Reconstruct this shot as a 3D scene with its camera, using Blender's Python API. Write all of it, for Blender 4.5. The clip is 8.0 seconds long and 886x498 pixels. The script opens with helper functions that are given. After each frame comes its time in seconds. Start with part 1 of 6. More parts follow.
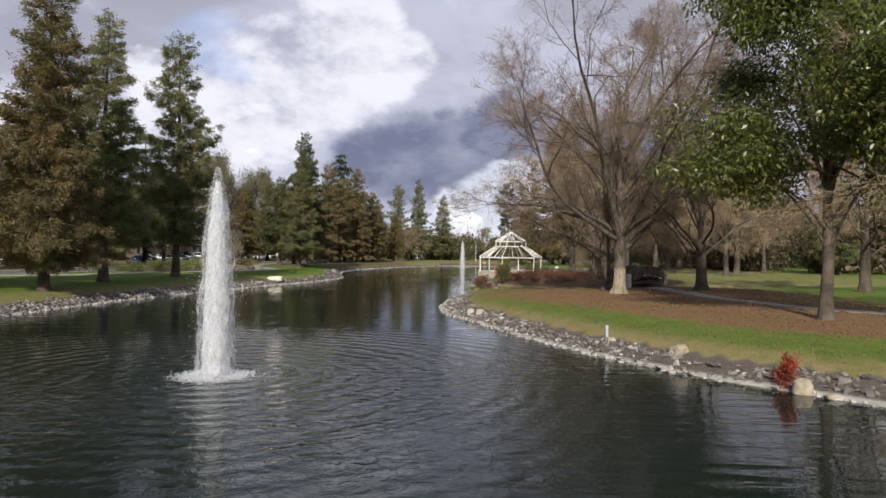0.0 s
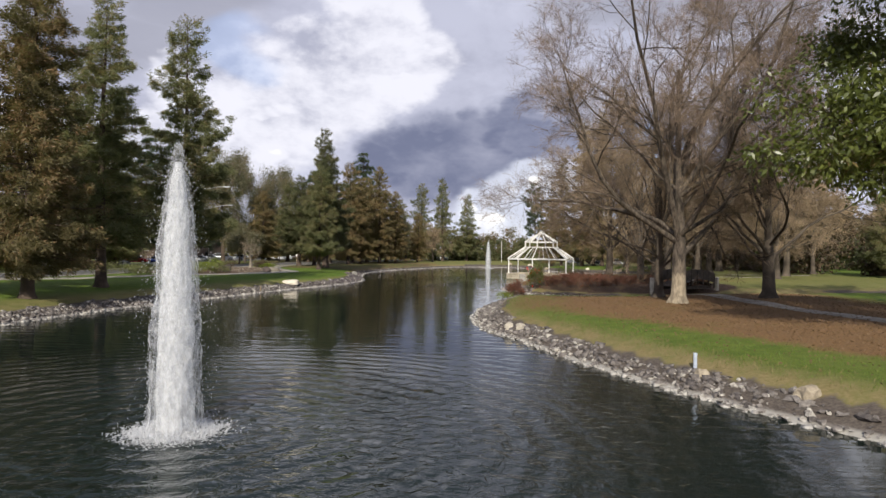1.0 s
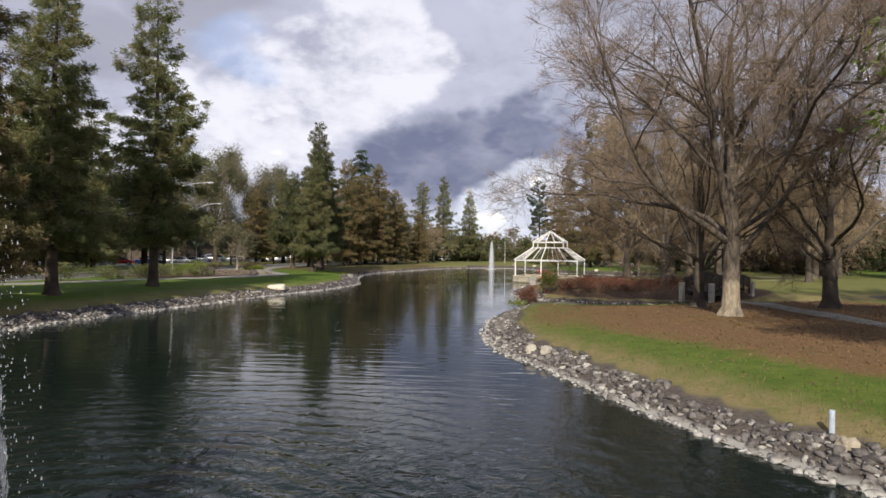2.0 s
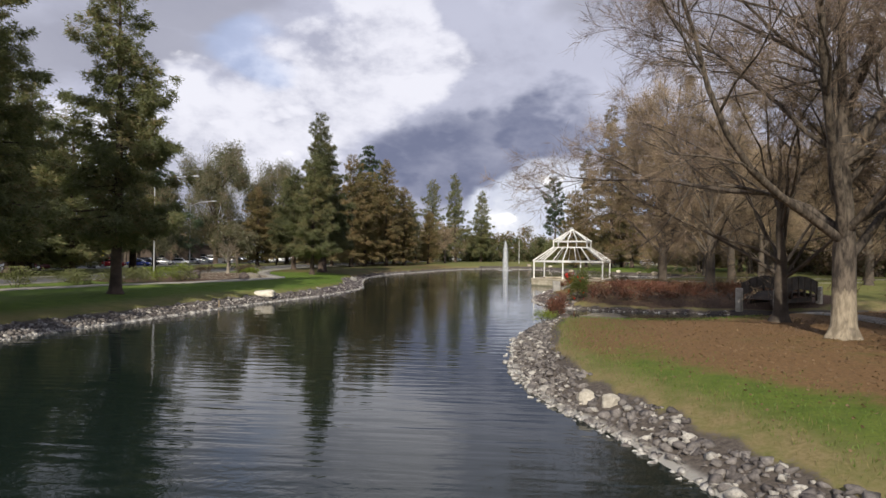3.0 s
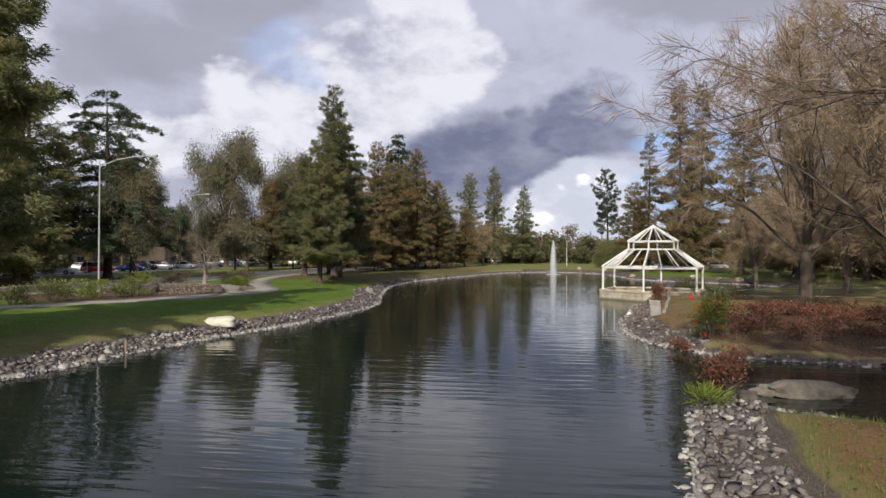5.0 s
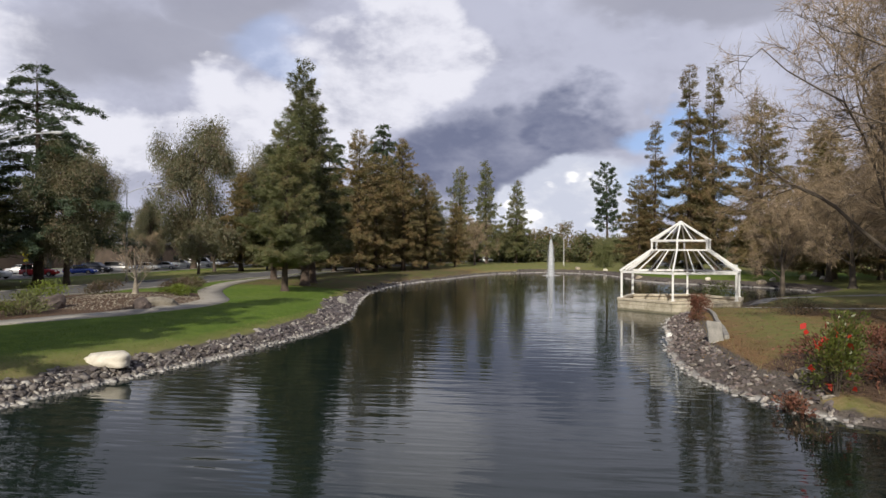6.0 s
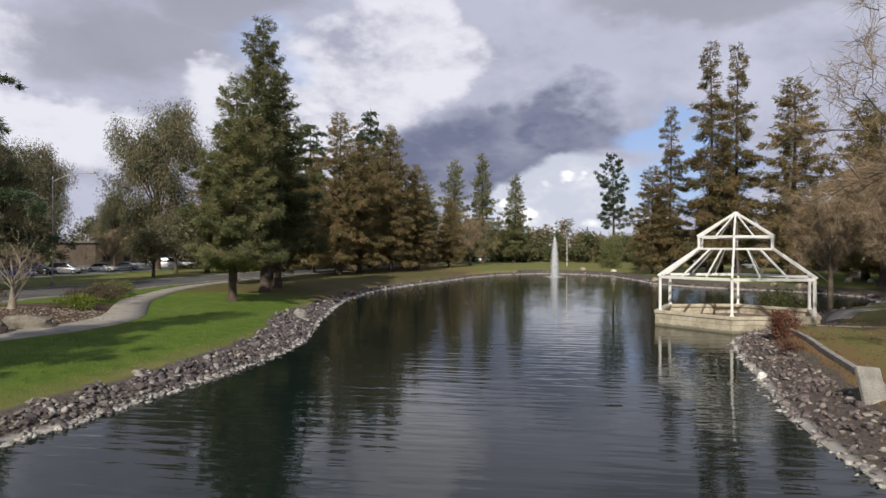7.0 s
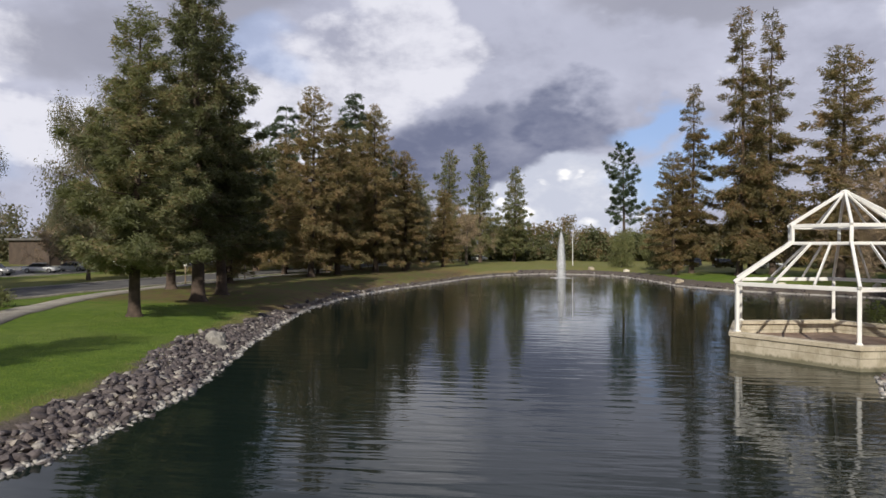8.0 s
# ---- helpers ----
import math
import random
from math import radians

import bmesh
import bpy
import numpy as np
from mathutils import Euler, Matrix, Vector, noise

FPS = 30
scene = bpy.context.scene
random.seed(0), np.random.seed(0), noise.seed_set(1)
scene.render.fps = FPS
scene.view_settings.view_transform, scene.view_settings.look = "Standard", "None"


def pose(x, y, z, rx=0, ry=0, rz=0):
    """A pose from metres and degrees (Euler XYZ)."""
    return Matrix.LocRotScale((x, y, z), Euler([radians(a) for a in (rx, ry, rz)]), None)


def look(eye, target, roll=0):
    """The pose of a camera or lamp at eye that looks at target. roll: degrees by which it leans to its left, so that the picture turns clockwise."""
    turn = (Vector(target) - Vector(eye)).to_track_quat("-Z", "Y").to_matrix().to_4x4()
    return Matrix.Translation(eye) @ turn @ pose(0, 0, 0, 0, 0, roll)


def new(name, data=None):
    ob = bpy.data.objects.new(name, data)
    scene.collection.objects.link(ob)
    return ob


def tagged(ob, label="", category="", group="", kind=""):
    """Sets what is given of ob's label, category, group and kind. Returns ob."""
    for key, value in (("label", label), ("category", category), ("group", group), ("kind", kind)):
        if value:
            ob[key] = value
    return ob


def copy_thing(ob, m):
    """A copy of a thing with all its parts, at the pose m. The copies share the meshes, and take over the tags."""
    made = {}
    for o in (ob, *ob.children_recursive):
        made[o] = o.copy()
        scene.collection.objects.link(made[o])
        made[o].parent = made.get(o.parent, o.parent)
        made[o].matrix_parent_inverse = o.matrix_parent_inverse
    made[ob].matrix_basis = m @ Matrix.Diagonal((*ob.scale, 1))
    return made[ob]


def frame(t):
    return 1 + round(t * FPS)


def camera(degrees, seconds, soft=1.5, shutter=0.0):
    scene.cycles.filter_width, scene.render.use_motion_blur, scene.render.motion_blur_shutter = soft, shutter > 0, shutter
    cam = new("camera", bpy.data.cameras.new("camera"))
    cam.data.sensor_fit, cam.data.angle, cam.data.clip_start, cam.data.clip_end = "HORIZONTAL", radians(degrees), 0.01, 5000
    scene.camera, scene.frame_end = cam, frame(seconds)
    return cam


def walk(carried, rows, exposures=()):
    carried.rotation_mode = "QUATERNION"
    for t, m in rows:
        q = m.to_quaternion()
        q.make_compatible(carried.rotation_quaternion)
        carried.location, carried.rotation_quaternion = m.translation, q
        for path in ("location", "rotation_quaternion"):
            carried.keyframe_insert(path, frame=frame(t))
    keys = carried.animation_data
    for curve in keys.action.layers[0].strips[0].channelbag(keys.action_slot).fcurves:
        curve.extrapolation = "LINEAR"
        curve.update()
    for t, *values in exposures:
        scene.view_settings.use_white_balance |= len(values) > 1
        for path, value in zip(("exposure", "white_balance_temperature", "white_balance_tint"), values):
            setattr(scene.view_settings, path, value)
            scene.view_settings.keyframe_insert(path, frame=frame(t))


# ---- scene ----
FOV = 67.0
cam = camera(FOV, 8.0, soft=1.5)
# seconds, eye x y z, pitch, yaw to the left, lean
ROWS = [
    (0.0, 2.155, 1.09, 3.92, 0.37, 3.03, 0.7),
    (0.5, 1.716, 4.038, 4.02, 0.36, 4.66, 0.7),
    (1.0, 1.298, 7.09, 4.115, 0.35, 5.0, 0.7),
    (1.5, 0.89, 10.405, 4.2, 0.36, 5.03, 0.65),
    (3.0, -0.294, 22.987, 4.335, 0.35, 6.04, 0.45),
    (3.5, -0.872, 27.54, 4.41, 0.35, 7.65, 0.45),
    (4.0, -1.524, 32.43, 4.5, 0.35, 9.02, 0.4),
    (4.5, -2.193, 37.717, 4.6, 0.35, 9.33, 0.35),
    (6.0, -4.663, 54.814, 5.16, 0.09, 8.24, 0.22),
    (6.5, -5.353, 61.187, 5.22, 0.02, 7.96, 0.2),
    (7.0, -6.031, 67.957, 5.17, 0.0, 7.84, 0.2),
    (7.5, -6.67, 74.971, 5.08, -0.05, 7.64, 0.2),
    (8.0, -7.167, 82.208, 4.99, -0.12, 7.6, 0.15),
]
walk(cam, [(t, pose(x, y, z, 90 + pitch, 0, yaw) @ pose(0, 0, 0, 0, 0, lean)) for t, x, y, z, pitch, yaw, lean in ROWS],
     [(0.0, 0.19), (1.5, 0.21), (3.0, 0.14), (6.0, 0.06), (8.0, 0.0)])

# ---- light ----
SUN_EL, SUN_TO = 32.0, Vector((0.09, 0.996, 0)).normalized()
sun = new("sun", bpy.data.lights.new("sun", "SUN"))
sun.data.energy, sun.data.angle, sun.data.color = 4.3, radians(0.6), (1.0, 0.93, 0.82)
sun_way = SUN_TO * math.cos(radians(SUN_EL)) - Vector((0, 0, math.sin(radians(SUN_EL))))
sun.matrix_world = look((0, -40, 60), Vector((0, -40, 60)) + sun_way)


class Nodes:
    """Short hand for a node tree."""

    def __init__(self, tree):
        self.t = tree
        tree.nodes.clear()

    def add(self, kind, settings=None, **sockets):
        n = self.t.nodes.new(kind)
        s = settings or {}
        if "operation" in s:
            n.operation = s["operation"]
        if "use_clamp" in s:
            n.use_clamp = s["use_clamp"]
        if "interpolation_type" in s:
            n.interpolation_type = s["interpolation_type"]
        if "data_type" in s:
            n.data_type = s["data_type"]
        if "blend_type" in s:
            n.blend_type = s["blend_type"]
        if "noise_dimensions" in s:
            n.noise_dimensions = s["noise_dimensions"]
        if "rotation_type" in s:
            n.rotation_type = s["rotation_type"]
        if "attribute_name" in s:
            n.attribute_name = s["attribute_name"]
        if "sky_type" in s:
            n.sky_type, n.sun_disc = s["sky_type"], s["sun_disc"]
            n.sun_elevation, n.sun_rotation = s["sun_elevation"], s["sun_rotation"]
            n.air_density, n.dust_density = s["air_density"], s["dust_density"]
        for k, v in sockets.items():
            key = int(k[1:]) if k[0] == "i" and k[1:].isdigit() else k.replace("_", " ")
            self.put(n.inputs[key], v)
        return n

    def put(self, socket, v):
        if isinstance(v, bpy.types.NodeSocket):
            self.t.links.new(v, socket)
        elif isinstance(v, (tuple, list)) and socket.type == "RGBA" and len(v) == 3:
            socket.default_value = (*v, 1)
        else:
            socket.default_value = v

    def math(self, op, a, b=0.0, clamp=False):
        return self.add("ShaderNodeMath", {"operation": op, "use_clamp": clamp}, i0=a, i1=b).outputs[0]

    def ramp(self, v, lo, hi, a=0.0, b=1.0, smooth=True):
        n = self.add("ShaderNodeMapRange", {"interpolation_type": "SMOOTHSTEP" if smooth else "LINEAR"}, i0=v, i1=lo, i2=hi, i3=a, i4=b)
        return n.outputs[0]

    def mix(self, f, a, b, blend="MIX"):
        n = self.add("ShaderNodeMix", {"data_type": "RGBA", "blend_type": blend})
        self.put(n.inputs[0], f), self.put(n.inputs[6], a), self.put(n.inputs[7], b)
        return n.outputs[2]

    def noise(self, vec, scale, detail=4.0, rough=0.55, distort=0.0):
        return self.add("ShaderNodeTexNoise", Vector=vec, Scale=scale, Detail=detail, Roughness=rough, Distortion=distort).outputs[0]


def az_el(az, el):
    """A direction: degrees to the left of +y, degrees up."""
    a, e = radians(az), radians(el)
    return (-math.sin(a) * math.cos(e), math.cos(a) * math.cos(e), math.sin(e))


world = bpy.data.worlds.new("sky")
scene.world = world
world.use_nodes = True
w = Nodes(world.node_tree)
sky = w.add("ShaderNodeTexSky", {"sky_type": "NISHITA", "sun_disc": False, "sun_elevation": radians(SUN_EL), "sun_rotation": radians(185), "air_density": 1.0, "dust_density": 0.6})
way = w.add("ShaderNodeTexCoord").outputs["Generated"]
split = w.add("ShaderNodeSeparateXYZ", i0=way)
# clouds are wider than they are high
low_wide = w.add("ShaderNodeMapping", Vector=way, Scale=(1.0, 1.0, 1.75)).outputs[0]
warp = w.add("ShaderNodeTexNoise", Vector=low_wide, Scale=5.0, Detail=5.0).outputs[1]
bent = w.add("ShaderNodeVectorMath", {"operation": "ADD"}, i0=way, i1=w.add("ShaderNodeVectorMath", {"operation": "SCALE"}, i0=w.add("ShaderNodeVectorMath", {"operation": "SUBTRACT"}, i0=warp, i1=(0.5, 0.5, 0.5)).outputs[0], Scale=0.20).outputs[0]).outputs[0]


def heaps(scale, detail=3.0, soft_edge=0.7):
    """Rounded heaps of cloud, 0 in the clefts to about 1 on the tops."""
    v = w.add("ShaderNodeTexVoronoi")
    v.feature = "SMOOTH_F1"
    w.put(v.inputs["Vector"], w.add("ShaderNodeVectorMath", {"operation": "ADD"}, i0=low_wide, i1=w.add("ShaderNodeVectorMath", {"operation": "SCALE"}, i0=w.add("ShaderNodeTexNoise", Vector=low_wide, Scale=scale * 1.2, Detail=4.0).outputs[1], Scale=0.55 / scale).outputs[0]).outputs[0])
    for key, val in (("Scale", scale), ("Detail", detail), ("Roughness", 0.5), ("Smoothness", soft_edge)):
        v.inputs[key].default_value = val
    return w.ramp(v.outputs["Distance"], 0.62, 0.26, smooth=False)


def bank(az, el, wide, high, edge=1.0):
    """A soft oval of cloud round a direction, degrees."""
    d = w.add("ShaderNodeVectorMath", {"operation": "SUBTRACT"}, i0=bent, i1=az_el(az, el)).outputs[0]
    d = w.add("ShaderNodeVectorRotate", {"rotation_type": "Z_AXIS"}, Vector=d, Angle=radians(-az)).outputs[0]
    d = w.add("ShaderNodeVectorMath", {"operation": "DIVIDE"}, i0=d, i1=(radians(wide), 0.35, radians(high))).outputs[0]
    r = w.add("ShaderNodeVectorMath", {"operation": "LENGTH"}, i0=d).outputs[1]
    return w.ramp(r, 1.0 + 0.45 * edge, 1.0 - 0.45 * edge)


def most(*vals):
    out = vals[0]
    for v in vals[1:]:
        out = w.math("MAXIMUM", out, v)
    return out


white = most(bank(16.5, 13.2, 8.0, 4.6), bank(9.0, 15.5, 5.0, 3.6), bank(14.5, 15, 6.0, 5.5), bank(11.0, 19, 5.0, 5.5), bank(18.5, 11.5, 7.0, 5.0), bank(23, 9.0, 7.5, 4.0), bank(31, 8.2, 7, 2.6), bank(40, 8, 9, 3), bank(-31, 13, 6, 5), bank(62, 14, 20, 8), bank(-70, 20, 30, 12))
pale = most(bank(8.0, 13.5, 5.2, 4.6), bank(4.0, 17.5, 9, 4.0), bank(-7, 15.5, 8, 3.6), bank(13, 9.2, 6, 3))
dark = most(bank(3.0, 8.6, 8.5, 3.8), bank(8.5, 6.4, 5.0, 2.8), bank(-2.0, 10.3, 6.2, 2.8))
dim = most(bank(33, 15.0, 9, 3.6), bank(-14, 20, 10, 3), bank(27, 20, 6, 4), bank(-27, 21, 10, 3.5))
gaps = most(bank(-9.0, 9.4, 3.0, 1.2, 1.0), bank(49, 4.5, 8, 2.5), bank(-12, 6, 4, 2.0))
thin = bank(22.5, 16.0, 2.8, 2.0, 0.9)
heap, crumb = heaps(5.0), heaps(14.0, 2.0)
drift = w.noise(low_wide, 5.0, 9.0, 0.60, 0.1)
drift = w.ramp(drift, 0.30, 0.70, smooth=False)
puff = w.math("ADD", w.math("MULTIPLY", heap, 0.30), w.math("ADD", w.math("MULTIPLY", drift, 0.52), w.math("MULTIPLY", crumb, 0.18)))


def ragged_edge(mask, amount, lo, hi):
    return w.ramp(w.math("ADD", mask, w.math("MULTIPLY", w.math("SUBTRACT", puff, 0.5), amount)), lo, hi)


lump = w.ramp(w.math("ADD", w.math("MULTIPLY", heap, 0.55), w.math("MULTIPLY", crumb, 0.45)), 0.25, 0.8)
grey = w.mix(w.ramp(drift, 0.1, 0.9), (0.405, 0.418, 0.525), (0.57, 0.585, 0.71))
grey = w.mix(w.ramp(puff, 0.45, 0.72, 0.0, 0.5), grey, (0.76, 0.77, 0.88))
cloud = w.mix(w.math("MULTIPLY", ragged_edge(dim, 0.8, 0.1, 0.9), 0.7), grey, w.mix(lump, (0.31, 0.315, 0.385), (0.47, 0.475, 0.55)))
cloud = w.mix(w.math("MULTIPLY", ragged_edge(pale, 1.8, 0.2, 0.85), 0.85), cloud, w.mix(lump, (0.50, 0.515, 0.635), (0.86, 0.87, 0.95)))
cloud = w.mix(w.math("MULTIPLY", ragged_edge(dark, 1.5, 0.05, 0.85), 0.92), cloud, w.mix(w.ramp(puff, 0.35, 0.75), (0.130, 0.150, 0.245), (0.37, 0.385, 0.50)))
cloud = w.mix(ragged_edge(white, 1.6, 0.12, 0.62), cloud, w.mix(lump, (0.80, 0.80, 0.88), (1.08, 1.075, 1.09)))
cloud = w.mix(w.ramp(split.outputs[2], 0.33, 0.50, 0.0, 0.8), cloud, w.mix(lump, (0.20, 0.228, 0.325), (0.35, 0.375, 0.48)))
low_heaps = ragged_edge(most(bank(-3.5, 4.2, 7.0, 4.0), bank(4.5, 2.4, 5, 1.8)), 2.0, 0.0, 0.55)
cloud = w.mix(low_heaps, cloud, w.mix(w.ramp(w.math("ADD", w.math("MULTIPLY", crumb, 0.5), w.math("MULTIPLY", drift, 0.5)), 0.3, 0.62), (0.60, 0.63, 0.74), (1.06, 1.05, 1.06)))
blue = w.add("ShaderNodeVectorMath", {"operation": "SCALE"}, i0=sky.outputs[0], Scale=0.14).outputs[0]
blue = w.mix(0.8, blue, (0.30, 0.44, 0.78))
open_sky = w.math("MULTIPLY", w.math("MAXIMUM", gaps, w.math("MULTIPLY", thin, 0.4)), w.ramp(puff, 0.72, 0.36, 0.0, 0.9))
seen = w.mix(open_sky, cloud, blue)
seen = w.mix(w.ramp(split.outputs[2], 0.015, -0.03), seen, (0.50, 0.53, 0.60))
bg = w.add("ShaderNodeBackground", Color=seen, Strength=1.0)
w.t.links.new(bg.outputs[0], w.add("ShaderNodeOutputWorld").inputs[0])

# ---- materials ----


def material(name):
    m = bpy.data.materials.new(name)
    m.use_nodes = True
    return m, Nodes(m.node_tree)


def finish(n, shader):
    n.t.links.new(shader, n.add("ShaderNodeOutputMaterial").inputs[0])


def surface(name, a, b, scale=3.0, rough=0.8, bump=0.3, fine=40.0, metal=0.0, depth=0.02, island=0.0, objects=0.0, spots=None, spec=0.5, mid=(0.35, 0.65)):
    """Two colours mixed by noise at two scales, with bump; island and objects vary single pieces."""
    m, n = material(name)
    at = n.add("ShaderNodeTexCoord").outputs["Object"] if not objects else n.add("ShaderNodeNewGeometry").outputs["Position"]
    large = n.noise(at, scale, 5.0, 0.6)
    small = n.noise(at, fine, 4.0, 0.6)
    f = n.math("ADD", n.math("MULTIPLY", large, 0.7), n.math("MULTIPLY", small, 0.3))
    col = n.mix(n.ramp(f, *mid), a, b)
    if spots:
        col = n.mix(n.ramp(n.noise(at, scale * 2.3, 6.0, 0.7), 0.56, 0.68), col, spots)
    vary = 0
    if island:
        vary = n.add("ShaderNodeNewGeometry").outputs["Random Per Island"]
        col = n.mix(1.0, col, n.mix(vary, (1 - island,) * 3, (1 + island,) * 3), "MULTIPLY")
    if objects:
        vary = n.add("ShaderNodeObjectInfo").outputs["Random"]
        col = n.mix(1.0, col, n.mix(vary, (1 - objects,) * 3, (1 + objects,) * 3), "MULTIPLY")
    p = n.add("ShaderNodeBsdfPrincipled", Base_Color=col, Roughness=n.ramp(small, 0.3, 0.7, rough - 0.08, min(1, rough + 0.08)), Metallic=metal)
    p.inputs["Specular IOR Level"].default_value = spec
    if bump:
        n.put(p.inputs["Normal"], n.add("ShaderNodeBump", Strength=bump, Distance=depth, Height=f).outputs[0])
    finish(n, p.outputs[0])
    return m


def leafy(name, dark_c, light_c, other=None, share=0.15, gloss=0.55, through_light=0.25, scale=0.35):
    """Leaves: colour varies by leaf and by clump; some light passes through."""
    m, n = material(name)
    geo = n.add("ShaderNodeNewGeometry")
    r = geo.outputs["Random Per Island"]
    clump = n.noise(geo.outputs["Position"], scale, 3.0)
    f = n.math("ADD", n.math("MULTIPLY", r, 0.55), n.math("MULTIPLY", n.ramp(clump, 0.3, 0.7), 0.45))
    col = n.mix(f, dark_c, light_c)
    if other:
        pick = n.math("ADD", n.math("MULTIPLY", n.add("ShaderNodeTexWhiteNoise", {"noise_dimensions": "1D"}, W=n.math("MULTIPLY", r, 913.0)).outputs[0], 0.6), n.math("MULTIPLY", n.ramp(clump, 0.35, 0.65), 0.4))
        col = n.mix(n.ramp(pick, 1 - share, 1.06 - share), col, other)
    p = n.add("ShaderNodeBsdfPrincipled", Base_Color=col, Roughness=gloss)
    tr = n.add("ShaderNodeBsdfTranslucent", Color=n.mix(0.5, col, (0.30, 0.34, 0.06), "MIX"))
    finish(n, n.add("ShaderNodeMixShader", i0=through_light, i1=p.outputs[0], i2=tr.outputs[0]).outputs[0])
    return m


def water_material():
    m, n = material("pond_water")
    at = n.add("ShaderNodeNewGeometry").outputs["Position"]
    long = n.add("ShaderNodeMapping", Vector=at, Scale=(0.26, 1.5, 1.0)).outputs[0]
    a = n.noise(long, 1.25, 2.0, 0.45, 0.3)
    b = n.noise(n.add("ShaderNodeMapping", Vector=at, Scale=(0.8, 1.4, 1.0), Rotation=(0, 0, 0.45)).outputs[0], 3.4, 2.0, 0.5)
    ring_at = n.add("ShaderNodeVectorMath", {"operation": "SUBTRACT"}, i0=at, i1=(-6.04, 21.7, 0)).outputs[0]
    far = n.add("ShaderNodeVectorMath", {"operation": "LENGTH"}, i0=ring_at).outputs[1]
    ring = n.math("SINE", n.math("ADD", n.math("MULTIPLY", far, 7.5), n.math("MULTIPLY", n.noise(at, 0.5, 2.0), 9.0)))
    near = n.ramp(far, 17.0, 3.0)
    choppy = n.noise(at, 2.6, 3.0, 0.55, 0.8)
    h = n.math("ADD", n.math("MULTIPLY", a, 0.025), n.math("MULTIPLY", b, 0.0022))
    h = n.math("ADD", h, n.math("MULTIPLY", near, n.math("ADD", n.math("MULTIPLY", ring, 0.018), n.math("MULTIPLY", choppy, 0.085))))
    patch = n.ramp(n.noise(at, 0.07, 2.0), 0.35, 0.7, 0.55, 1.15)
    bump = n.add("ShaderNodeBump", Strength=1.0, Distance=1.0, Height=n.math("MULTIPLY", h, patch)).outputs[0]
    col = n.mix(n.noise(at, 0.15, 3.0), (0.006, 0.012, 0.010), (0.012, 0.020, 0.016))
    p = n.add("ShaderNodeBsdfPrincipled", Base_Color=col, Roughness=0.008, IOR=1.29, Normal=bump)
    finish(n, p.outputs[0])
    return m


